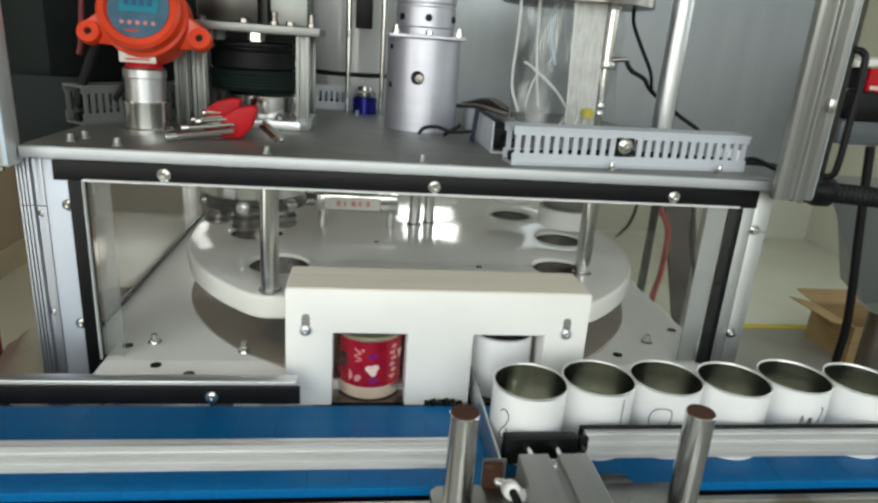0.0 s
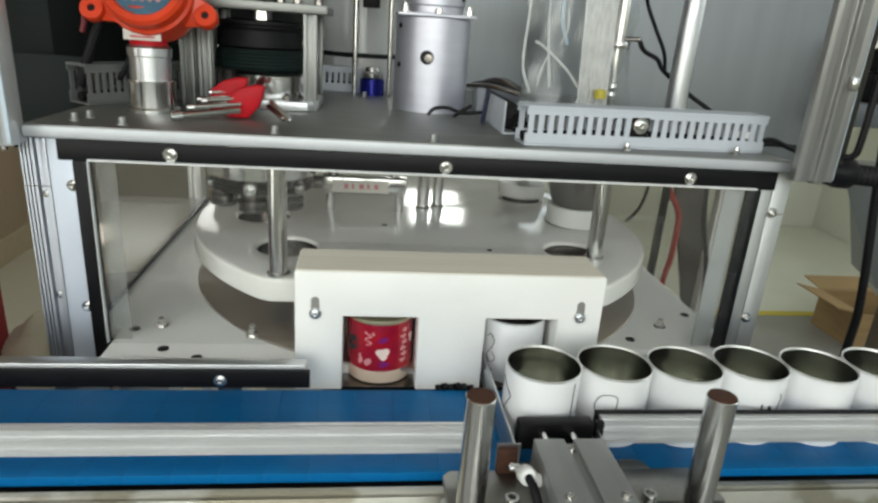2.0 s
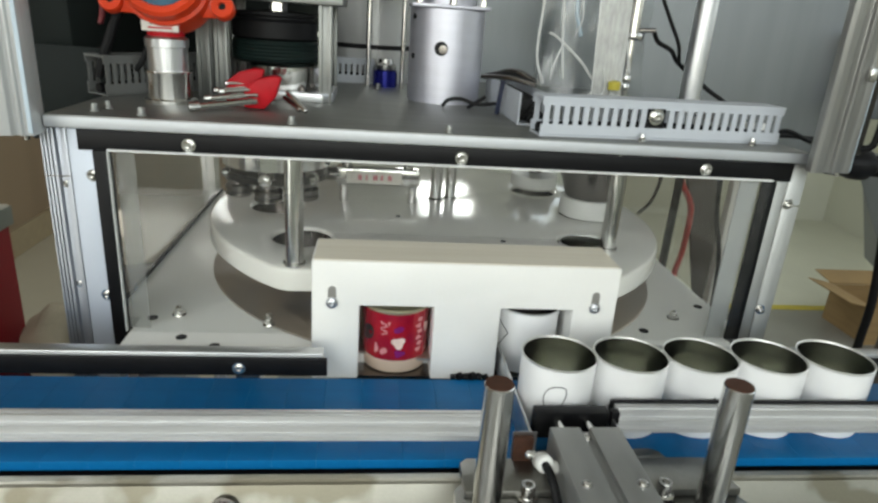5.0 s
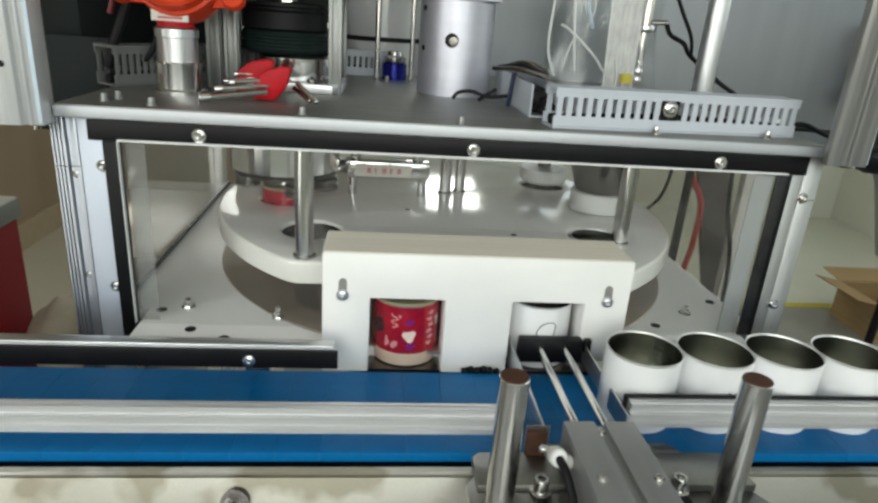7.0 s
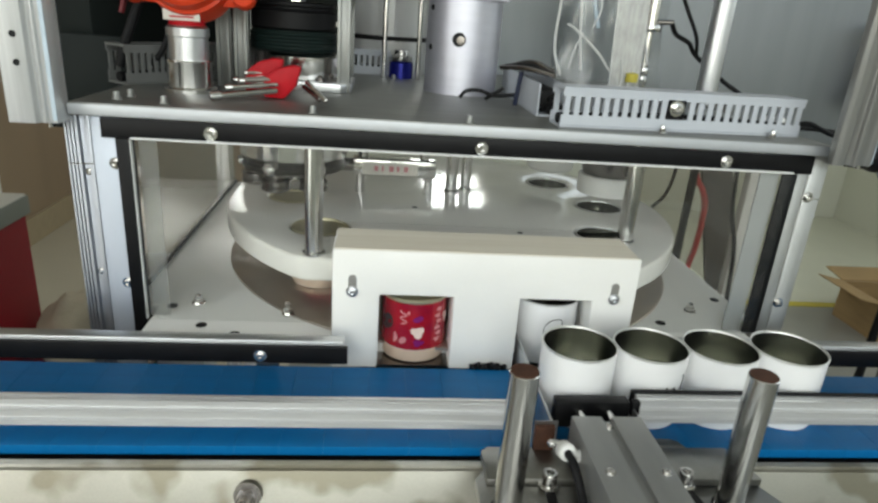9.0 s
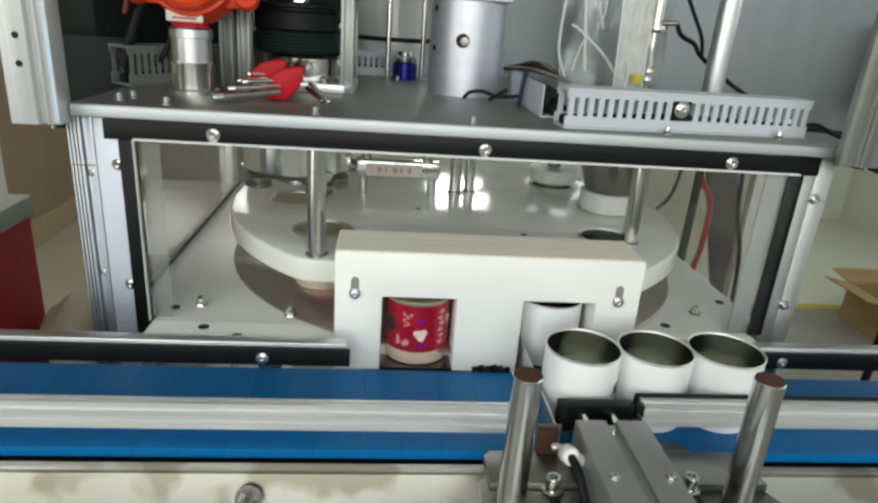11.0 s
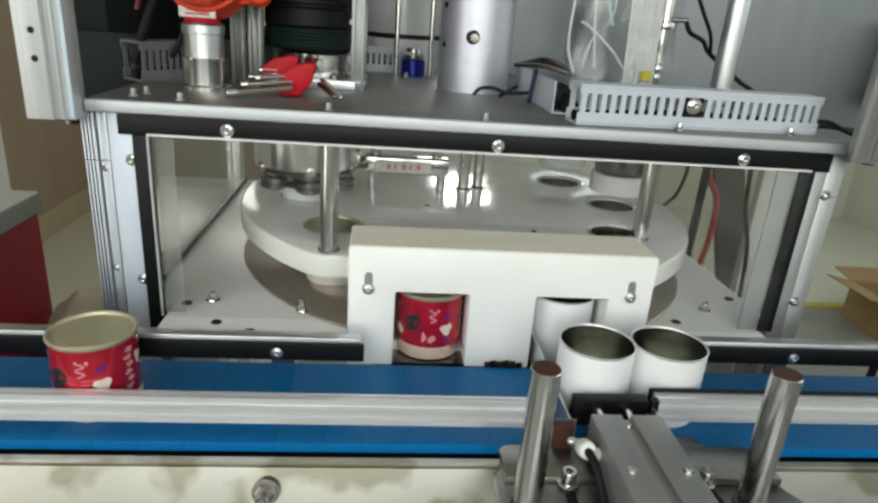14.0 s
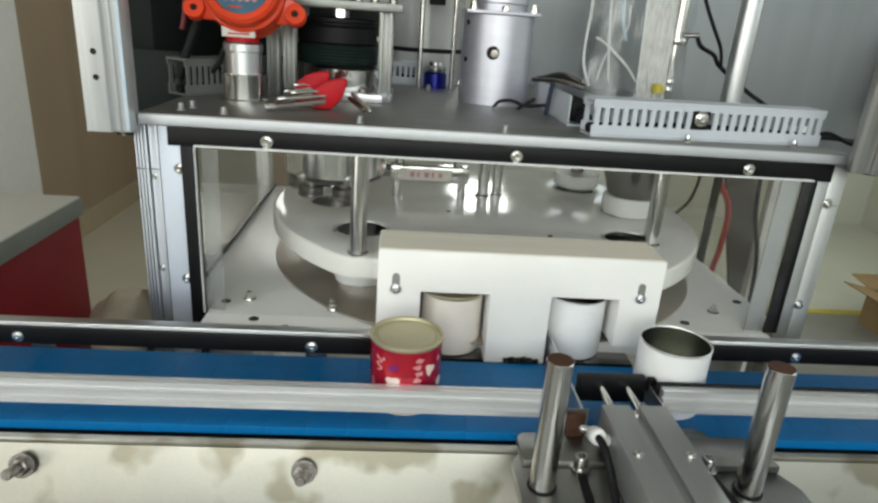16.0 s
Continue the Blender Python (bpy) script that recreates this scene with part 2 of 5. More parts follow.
def lathe(profile, seg=32, at=(0, 0, 0), axis=(0, 0, 1), bm=None):
    """Turns (radius, height) pairs about an axis; radius 0 closes."""
    b, m, rings = bmesh.new(), frame_to(at, axis), []
    for r, h in profile:
        if r < 1e-6:
            rings.append([b.verts.new(m @ Vector((0, 0, h)))])
        else:
            rings.append([b.verts.new(m @ Vector((r * math.cos(2 * math.pi * i / seg), r * math.sin(2 * math.pi * i / seg), h))) for i in range(seg)])
    for p, q in zip(rings, rings[1:]):
        for i in range(seg):
            k = (i + 1) % seg
            vs = [p[i % len(p)], p[k % len(p)], q[k % len(q)], q[i % len(q)]]
            vs = [v for n, v in enumerate(vs) if v not in vs[:n]]
            if len(vs) > 2:
                b.faces.new(vs)
    bmesh.ops.recalc_face_normals(b, faces=b.faces[:])
    return join(bm, b)


def rod(a, b_, r, seg=20, bev=0.0008, bm=None):
    d = Vector(b_) - Vector(a)
    h = d.length
    return lathe([(0, 0), (r - bev, 0), (r, bev), (r, h - bev), (r - bev, h), (0, h)], seg, a, d, bm)


def tube(points, r, seg=10, bm=None, steps=6):
    """A round cable through points, smoothed."""
    pts = [Vector(p) for p in points]
    ext = [2 * pts[0] - pts[1], *pts, 2 * pts[-1] - pts[-2]]
    path = []
    for i in range(1, len(ext) - 2):
        p0, p1, p2, p3 = ext[i - 1:i + 3]
        for k in range(steps):
            t = k / steps
            path.append(0.5 * (2 * p1 + (p2 - p0) * t + (2 * p0 - 5 * p1 + 4 * p2 - p3) * t * t + (3 * p1 - p0 - 3 * p2 + p3) * t ** 3))
    path.append(pts[-1])
    b, rings = bmesh.new(), []
    for i, p in enumerate(path):
        d = path[min(i + 1, len(path) - 1)] - path[max(i - 1, 0)]
        m = frame_to(p, d)
        rings.append([b.verts.new(m @ Vector((r * math.cos(2 * math.pi * k / seg), r * math.sin(2 * math.pi * k / seg), 0))) for k in range(seg)])
    for p, q in zip(rings, rings[1:]):
        off = min(range(seg), key=lambda o: (p[0].co - q[o].co).length)
        for k in range(seg):
            b.faces.new([p[k], p[(k + 1) % seg], q[(k + 1 + off) % seg], q[(k + off) % seg]])
    b.faces.new(rings[0])
    b.faces.new(rings[-1])
    bmesh.ops.recalc_face_normals(b, faces=b.faces[:])
    return join(bm, b)


def prism(outline, a0, a1, axis="y", bev=0.0, bm=None):
    """An outline pulled along an axis. For y the outline is (x, z), for x (y, z), for z (x, y)."""
    b = bmesh.new()
    put = {"y": lambda u, v, w: (u, w, v), "x": lambda u, v, w: (w, u, v), "z": lambda u, v, w: (u, v, w)}[axis]
    p = [b.verts.new(put(u, v, a0)) for u, v in outline]
    q = [b.verts.new(put(u, v, a1)) for u, v in outline]
    n = len(outline)
    b.faces.new(p)
    b.faces.new(q)
    for i in range(n):
        b.faces.new([p[i], p[(i + 1) % n], q[(i + 1) % n], q[i]])
    bmesh.ops.recalc_face_normals(b, faces=b.faces[:])
    if bev:
        bmesh.ops.bevel(b, geom=b.edges[:], offset=bev, segments=2, affect="EDGES", profile=0.5)
    return join(bm, b)


def screw_bm(at, axis, r=0.006, h=0.005):
    """A socket cap screw with a washer."""
    return lathe([(0, 0), (r * 1.5, 0), (r * 1.5, h * 0.25), (r, h * 0.25), (r, h * 0.9), (r * 0.85, h), (r * 0.5, h), (r * 0.45, h * 0.55), (0, h * 0.55)], 16, at, axis)


def hex_bm(at, axis, r=0.007, h=0.006, stud=0.0, rs=0.004):
    b = lathe([(0, 0), (r * 1.35, 0), (r * 1.35, h * 0.2), (0, h * 0.2)], 18, at, axis)
    lathe([(0, h * 0.2), (r, h * 0.2), (r, h * 0.9), (r * 0.85, h), (0, h)], 6, at, axis, b)
    if stud:
        lathe([(0, h), (rs, h), (rs, h + stud - 0.001), (rs * 0.8, h + stud), (0, h + stud)], 14, at, axis, b)
    return b


ORIGIN = {}


def thing(name, at, label, category, group="", kind=""):
    ob = new(name)
    ob.location = at
    ob.empty_display_size = 0.02
    ORIGIN[ob] = Vector(at)
    return tagged(ob, label, category, group, kind)


def finish(bm, material, name, origin=(0, 0, 0), angle=35):
    bmesh.ops.translate(bm, verts=bm.verts[:], vec=-Vector(origin))
    # a large face among small bevel strips stays flat, curved ones are smooth
    for f in bm.faces:
        area = f.calc_area()
        f.smooth = any(g.calc_area() > 0.3 * area for e in f.edges for g in e.link_faces if g is not f)
    me = bpy.data.meshes.new(name)
    bm.to_mesh(me)
    bm.free()
    me.materials.append(material)
    me.set_sharp_from_angle(angle=radians(angle))
    return me


def part(name, bm, material, parent, label=""):
    ob = new(name, finish(bm, material, name, ORIGIN[parent]))
    ob.parent = parent
    ORIGIN[ob] = ORIGIN[parent]
    return tagged(ob, label)


def solid(name, bm, material, label, category, group="", kind=""):
    """A thing of one mesh; its origin is at the middle of its base."""
    xs, ys, zs = zip(*(v.co for v in bm.verts))
    at = ((min(xs) + max(xs)) / 2, (min(ys) + max(ys)) / 2, min(zs))
    ob = new(name, finish(bm, material, name, at))
    ob.location = at
    ORIGIN[ob] = Vector(at)
    return tagged(ob, label, category, group, kind)


# ---- the room ----
X0, X1, Y0, Y1, Z0, Z1 = ROOM
solid("floor", box(X0, X1, Y0, Y1, Z0 - 0.1, Z0), FLOOR, "grey glossy epoxy workshop floor", "floor", kind="structure")
solid("ceiling", box(X0, X1, Y0, Y1, Z1, Z1 + 0.1), CEILING, "plain white ceiling", "ceiling", kind="structure")


def wall_with_windows(name, spans, a0, a1, zlo, zhi, along, at, thick, paint=WALL):
    """A wall with window openings; spans are the openings' (centre, width)."""
    bm, cuts = None, sorted((c - w / 2, c + w / 2) for c, w in spans)
    edges = [a0] + [v for s in cuts for v in s] + [a1]

    def piece(u0, u1, z0, z1, bm):
        return box(u0, u1, at - thick, at, z0, z1, bm=bm) if along == "x" else box(at - thick, at, u0, u1, z0, z1, bm=bm)
    for u0, u1 in zip(edges[::2], edges[1::2]):
        bm = piece(u0, u1, Z0 - 0.1, Z1 + 0.1, bm)
    for u0, u1 in cuts:
        bm = piece(u0, u1, Z0 - 0.1, zlo, bm)
        bm = piece(u0, u1, zhi, Z1 + 0.1, bm)
    return solid(name, bm, paint, ("tan" if paint is TAN else "cream") + " painted wall with large window openings", "wall", kind="structure")


wall_with_windows("wall_south", WINDOWS_SOUTH, X0 - 0.12, X1 + 0.12, 0.2, 2.1, "x", Y0, 0.12)
wall_with_windows("wall_north", WINDOWS_NORTH, X0 - 0.12, X1 + 0.12, 0.72, 1.82, "x", Y1 + 0.12, 0.12)
# East and west openings are unseen, cut only for the added lamps.
wall_with_windows("wall_east", ADDED_WINDOWS_EAST, Y0, Y1, 0.5, 2.4, "y", X1 + 0.12, 0.12)
wall_with_windows("wall_west", [(-1.6, 1.7)], Y0, Y1, -0.5, 2.0, "y", X0, 0.12, TAN)

solid("wall_panel", box(X0 + 0.021, -0.30, Y1 - 0.008, Y1 - 0.0005, Z0 + 0.001, Z1 - 0.001), TAN, "tan wall panel on the back wall", "wall panel", kind="structure")

# ---- conveyor ----
BELT_Y0, BELT_Y1, BELT_X0, BELT_X1 = -0.143, -0.006, -0.95, 1.05
conveyor = thing("conveyor", (0.05, -0.075, Z0), "blue slat belt conveyor with stained stainless side plates", "conveyor")
side = prism([(-0.1535, -0.0095), (-0.1535, -0.0055), (-0.160, -0.0055), (-0.1615, -0.007), (-0.1615, -0.0095), (-0.1600, -0.0115), (-0.203, -0.130), (-0.2005, -0.130), (-0.1582, -0.0115), (-0.1582, -0.0095)], BELT_X0, BELT_X1, "x")
part("side_plate", side, STAINED, conveyor, "stained stainless steel side plate with folded lip")
back_side = box(BELT_X0, BELT_X1, -0.003, 0.0, -0.125, -0.006)
part("side_plate", back_side, STAINED, conveyor)
part("slide_bed", box(BELT_X0 + 0.05, BELT_X1 - 0.05, -0.1535, -0.004, -0.030, -0.0125), BLACK, conveyor, "black wear strip under the belt")
for x in (BELT_X0 + 0.06, BELT_X1 - 0.06):
    for y in (-0.145, -0.03):
        part("leg", box(x - 0.02, x + 0.02, y - 0.02, y + 0.02, Z0, -0.1245, 0.003), ALU_V, conveyor, "square aluminium leg")
for x in (-0.357, -0.106, 0.62):
    part("bolt", hex_bm((x, -0.1708, -0.028), (0, -0.948, 0.318), 0.0085, 0.008, 0.016, 0.005), STEEL_DARK, conveyor, "steel stud with nut and washer")
SLATS, PITCH = 104, 0.0381
slat_bm = box(-PITCH / 2 + 0.00006, PITCH / 2 - 0.00006, -0.0675, 0.0675, -0.009, 0.0, 0.00015, 1)
slat_mesh = finish(slat_bm, BELT, "slat")
slats = []
for _i in range(SLATS):
    s = new("slat", slat_mesh)
    s.parent = conveyor
    slats.append(s)

# guide rails over the belt
RAIL_RIGHT = [(-0.120, 0.020), (-0.120, 0.045), (-0.1235, 0.045), (-0.1235, 0.043), (-0.1265, 0.043), (-0.1265, 0.045), (-0.130, 0.045), (-0.130, 0.040), (-0.1275, 0.0385), (-0.1275, 0.0355), (-0.131, 0.034), (-0.131, 0.030), (-0.1275, 0.0285), (-0.1275, 0.0255), (-0.130, 0.024), (-0.130, 0.020)]
RAIL_FRONT = [(-0.120, 0.011), (-0.120, 0.037), (-0.1235, 0.037), (-0.1235, 0.035), (-0.1265, 0.035), (-0.1265, 0.037), (-0.130, 0.037), (-0.130, 0.033), (-0.1275, 0.0315), (-0.1275, 0.0285), (-0.131, 0.027), (-0.131, 0.022), (-0.1275, 0.0205), (-0.1275, 0.0175), (-0.130, 0.016), (-0.130, 0.011)]


def rail_support(rail, x, y, y2):
    bm = rod((x, y, 0.028), (x, y2, 0.028), 0.004, 12)
    rod((x, y2, 0.032), (x, y2, -0.03), 0.005, 12, bm=bm)
    part("rail_bracket", bm, STEEL, rail, "steel rail support rod")


front_rail = solid("guide_rail", prism(RAIL_FRONT, BELT_X0, 0.134, "x"), RAIL, "grooved aluminium front guide rail over the belt", "guide rail", "conveyor guide rails")
for x in (-0.72, -0.62):
    rail_support(front_rail, x, -0.1305, -0.163)
rail_b = solid("guide_rail", prism(RAIL_RIGHT, 0.240, BELT_X1, "x"), RAIL, "grooved aluminium front guide rail with black lining", "guide rail", "conveyor guide rails")
part("lining", box(0.236, BELT_X1, -0.1195, -0.117, 0.021, 0.048, 0.0006), BLACK, rail_b, "black plastic lining strip")
rail_support(rail_b, 0.75, -0.1305, -0.163)


def back_rail(x0, x1, bolts, kind_label, dy=0.0, dz=0.0):
    r = solid("guide_rail", box(x0, x1, -0.0405 + dy, -0.026 + dy, 0.0245 + dz, 0.0485 + dz, 0.0012), ALU, kind_label, "guide rail", "conveyor guide rails")
    part("lining", box(x0 - 0.002, x1 + 0.004, -0.0445 + dy, -0.0405 + dy, 0.0250 + dz, 0.0445 + dz, 0.001), BLACK, r, "black plastic lining strip")
    for x in bolts:
        part("screw", screw_bm((x, -0.0445 + dy, 0.0335 + dz), (0, -1, 0), 0.0042, 0.003), STEEL, r)
    for x in bolts:
        bm = box(x - 0.012, x + 0.012, -0.026 + dy, -0.004, 0.0248 + dz, 0.032 + dz, 0.001)
        box(x - 0.012, x + 0.012, -0.007, -0.0005, -0.03, 0.032 + dz, 0.001, bm=bm)
        part("rail_bracket", bm, STEEL_DARK, r)
    return r


back_rail(BELT_X0, -0.034, (-0.116, -0.42, -0.75), "aluminium back guide rail with black plastic lining")
back_rail(0.300, BELT_X1, (0.437, 0.80), "aluminium back guide rail with black plastic lining", 0.0145, 0.0005)

# chain links and dirt seen between the two ports
links = None
for _i, _r in enumerate((0.003, 0.0042, 0.0036, 0.0046, 0.0040, 0.0030)):
    links = lathe([(0, -0.0025), (_r, -0.0025), (_r, 0.0025), (0, 0.0025)], 10, (0.104 + _i * 0.0072, -0.0045, 0.0005 + _r * 0.5), (1, 0.6 * (_i % 2), 0), links)
solid("drive_chain", links, RUBBER, "short run of greasy black roller chain", "chain")

# fixed guide fin left of the entry path
solid("guide_fin", box(0.1545, 0.157, -0.1455, 0.028, 0.0015, 0.032, 0.0005), ALU, "thin aluminium entry guide fin across the belt", "guide fin")

# ---- pusher on its bracket ----
bracket = thing("bracket_plate", (0.2, -0.25, -0.012), "dark stained steel bracket plate bolted to the conveyor", "bracket")
outline = [(0.085, -0.42), (0.345, -0.42), (0.345, -0.21), (0.325, -0.170), (0.290, -0.163), (0.250, -0.163), (0.240, -0.147), (0.160, -0.147), (0.150, -0.163), (0.098, -0.163), (0.085, -0.18)]
part("plate", prism(outline, -0.012, -0.002, "z", 0.0015), BRACKET, bracket)
apron = [(0.093, -0.190), (0.093, -0.153), (0.100, -0.147), (0.322, -0.147), (0.329, -0.153), (0.335, -0.190)]
part("tongue", prism([(0.162, -0.1468), (0.162, -0.136), (0.274, -0.134), (0.281, -0.137), (0.286, -0.1468)], 0.003, 0.0055, "z", 0.0008), BRACKET, bracket)
part("apron", prism(apron, -0.0019, 0.0055, "z", 0.0008), BRACKET, bracket, "thin stepped steel plate lapping the conveyor edge")
part("support_foot", box(0.12, 0.31, -0.41, -0.20, Z0, -0.0125, 0.004), STEEL_DARK, bracket, "dark steel pedestal under the bracket")
for x, y, lean in ((0.146, -0.190, -0.004), (0.266, -0.188, 0.010)):
    slot = [(x - 0.0042, y + 0.002), (x + 0.0042, y + 0.002), (x + 0.0042 + lean, y - 0.075), (x - 0.0042 + lean, y - 0.075)]
    part("adjusting_slot", prism(slot, -0.0019, -0.0012, "z"), RUBBER, bracket, "dark open adjusting slot")
    part("washer", lathe([(0, 0), (0.0092, 0), (0.0092, 0.0015), (0.0086, 0.0018), (0, 0.0018)], 24, (x, y, -0.0011)), STEEL, bracket)
    part("bolt", lathe([(0, 0), (0.0064, 0), (0.0064, 0.0105), (0.0058, 0.0118), (0.0034, 0.0118), (0.0032, 0.007), (0, 0.007)], 24, (x, y, 0.0008)), STEEL, bracket, "steel socket cap screw")
for x, y in ((0.300, -0.178), (0.335, -0.235)):
    part("screw", screw_bm((x, y, -0.002), (0, 0, 1), 0.0035, 0.003), STEEL, bracket)
for x in (0.106, 0.292):
    p = thing("post", (x, -0.214, -0.002), "polished round steel post with rusty sawn top", "post", "posts beside the pusher")
    part("shaft", rod((x, -0.214, -0.002), (x, -0.214, 0.1232), 0.0113, 32), POST, p)
    part("sawn_end", lathe([(0, 0), (0.0106, 0), (0.0106, 0.0008), (0, 0.001)], 32, (x, -0.214, 0.1232)), RUST, p, "rusty brown sawn end")
    part("collar", lathe([(0.0115, 0), (0.0128, 0), (0.0128, 0.0010), (0.0115, 0.0010)], 32, (x, -0.214, -0.002)), RUBBER, p, "black seal ring at the foot")

pusher = thing("pusher", (0.197, -0.23, -0.002), "grey twin-rod air cylinder pushing tins into the machine", "air cylinder")
PX0, PX1 = 0.166, 0.228
mid = (PX0 + PX1) / 2
body = prism([(PX0, 0.012), (PX1, 0.012), (PX1, 0.050), (mid + 0.004, 0.050), (mid + 0.004, 0.045), (mid - 0.004, 0.045), (mid - 0.004, 0.050), (PX0, 0.050)], -0.40, -0.163, "y", 0.0012)
part("cylinder_body", body, mat("satin grey aluminium", (0.37, 0.375, 0.365), 0.42, 0.7, 0.12, 12, 0.05, 300, (6, 1, 6)), pusher)
part("mounting_foot", box(PX0 + 0.006, PX1 - 0.006, -0.39, -0.17, -0.002, 0.012), STEEL_DARK, pusher)
for x, y in ((PX0 + 0.01, -0.235), (PX1 - 0.008, -0.235), (mid, -0.172), (PX0 + 0.01, -0.33), (PX1 - 0.008, -0.33)):
    part("screw", screw_bm((x, y, 0.050 if x != mid else 0.045), (0, 0, 1), 0.003, 0.0022), STEEL, pusher)
fit_bm = rod((PX0, -0.195, 0.033), (PX0 - 0.010, -0.195, 0.034), 0.0055, 16)
lathe([(0, 0), (0.0075, 0), (0.0075, 0.010), (0.006, 0.012), (0, 0.012)], 20, (PX0 - 0.012, -0.190, 0.036), (0.0, -0.8, 0.35), fit_bm)
part("hose_fitting", fit_bm, WHITE_PLASTIC, pusher, "white push-in hose fitting")
part("hose", tube([(PX0 - 0.012, -0.200, 0.040), (PX0 - 0.010, -0.215, 0.038), (PX0 - 0.007, -0.235, 0.022), (PX0 - 0.010, -0.275, 0.004), (PX0 - 0.02, -0.33, 0.006), (PX0 - 0.02, -0.42, 0.0)], 0.0035), RUBBER, pusher, "black air hose")
part("hose", tube([(PX1 + 0.012, -0.212, 0.005), (PX1 + 0.03, -0.25, 0.003), (PX1 + 0.05, -0.31, 0.004), (PX1 + 0.06, -0.42, 0.0)], 0.0035), RUBBER, pusher, "black air hose")
part("speed_screw", lathe([(0, 0), (0.0035, 0), (0.0035, 0.012), (0.002, 0.013), (0, 0.014)], 14, (PX0 - 0.010, -0.183, 0.034), (-1, 0.2, 0.1)), STEEL, pusher)
# the slider: push plate, two rods and a shield that holds the queue back
slider = part("slider", box(0.162, 0.232, -0.133, -0.1195, 0.016, 0.043, 0.0015), BLACK, pusher, "black push plate on two rods")
for x in (0.1835, 0.2105):
    part("rod", rod((x, -0.1325, 0.034), (x, -0.35, 0.034), 0.0042, 16), STEEL, slider, "polished steel rod")
part("queue_shield", box(0.2335, 0.2355, -0.262, -0.1205, 0.016, 0.038, 0.0004), ALU, slider, "thin aluminium shield plate")
part("clip", box(0.2325, 0.2405, -0.1345, -0.1275, 0.030, 0.045, 0.001), BLACK, slider)
part("stop_block", box(0.1405, 0.1580, -0.1525, -0.1465, 0.0056, 0.0295, 0.0006), RUST, bracket, "rust-brown steel stop block")
part("stop_frame", box(0.1400, 0.1615, -0.1462, -0.1457, 0.0056, 0.0325), ALU, bracket, "aluminium end of the guide fin")

# ---- entry block ----
block = thing("entry_block", (0.114, 0.034, 0.003), "white nylon entry block with two tin ports", "machine block")
BX0, BX1, BZ0, BZ1, BY1 = -0.0495, 0.278, 0.003, 0.1325, 0.068
P1A, P1B, P2A, P2B, PZ = 0.0, 0.079, 0.151, 0.230, 0.083
arch = [(BX0, -0.004), (BX0, BZ1), (BX1, BZ1), (BX1, BZ0 + 0.02), (P2B, BZ0 + 0.02), (P2B, PZ), (P2A, PZ), (P2A, -0.004), (P1B, -0.004), (P1B, PZ), (P1A, PZ), (P1A, -0.004)]
part("body", prism(arch, 0.0, BY1, "y", 0.0018), NYLON, block)
# Thin cap: machining streaks, plus the top's dimmer light put into its colour.
STREAKED_TOP = mat("streaked cream nylon with dimmer tone", (0.80, 0.755, 0.655), 0.5, 0.0, 0.16, 9, 0.12, 260, (0.5, 12, 1), second=(0.72, 0.66, 0.55), spec=0.3)
part("dimmed_top", box(BX0 + 0.002, BX1 - 0.002, 0.002, BY1 - 0.002, BZ1 + 0.0001, BZ1 + 0.0010), STREAKED_TOP, block, "cream upper face with fine streaks, its dimmer light put into the colour")
for x in (-0.0285, 0.2535):
    sl = [(x + 0.0042 * math.cos(a), 0.101 + 0.0042 * math.sin(a)) for a in np.linspace(0, math.pi, 9)] + [(x + 0.0042 * math.cos(a), 0.086 + 0.0042 * math.sin(a)) for a in np.linspace(math.pi, 2 * math.pi, 9)]
    part("slot", prism(sl, -0.0006, 0.0, "y"), mat("shaded slot metal", (0.33, 0.32, 0.30), 0.5, 0.5), block, "keyhole adjusting slot")
    part("screw", screw_bm((x, -0.0006, 0.0865), (0, -1, 0), 0.0042, 0.004), ALU_V, block)
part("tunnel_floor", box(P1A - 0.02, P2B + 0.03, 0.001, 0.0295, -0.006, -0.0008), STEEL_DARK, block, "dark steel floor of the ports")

# ---- machine frame ----
machine = thing("machine_frame", (0.1, 0.42, Z0), "aluminium machine frame with thick plate top", "machine")
TOP0, TOP1 = 0.240, 0.2535
part("top_plate", box(-0.325, 0.512, 0.078, 0.74, TOP0, TOP1, 0.0009), ALU_PLATE, machine, "thick dull aluminium top plate")
edge = box(-0.325, 0.512, 0.0765, 0.0785, TOP0 + 0.001, TOP1 - 0.0015, 0.0006)
part("plate_edge", edge, EDGE, machine, "bright milled plate edge")
base_outline = [(-0.262, 0.030), (0.466, 0.030), (0.466, 0.112), (0.496, 0.112), (0.496, 0.698), (-0.304, 0.698), (-0.304, 0.112), (-0.262, 0.112)]
part("base_plate", prism(base_outline, -0.004, 0.011, "z", 0.002), NYLON_PLATE, machine, "white polyethylene base plate")


def extrusion(x0, x1, y0, y1, z0, z1, slots=1):
    """An upright profile with open slots in its front and one in each flank."""
    cy, g, d = (y0 + y1) / 2, 0.004, 0.005
    pitch = (x1 - x0) / max(1, slots)
    hw = min(0.004, pitch * 0.24)
    o = [(x0, y0)]
    for i in range(slots):
        c = x0 + (i + 0.5) * pitch
        o += [(c - hw, y0), (c - hw, y0 + d), (c + hw, y0 + d), (c + hw, y0)]
    o += [(x1, y0), (x1, cy - g), (x1 - d, cy - g), (x1 - d, cy + g), (x1, cy + g), (x1, y1), (x0, y1), (x0, cy + g), (x0 + d, cy + g), (x0 + d, cy - g), (x0, cy - g)]
    return prism(o, z0, z1, "z", 0.0006)


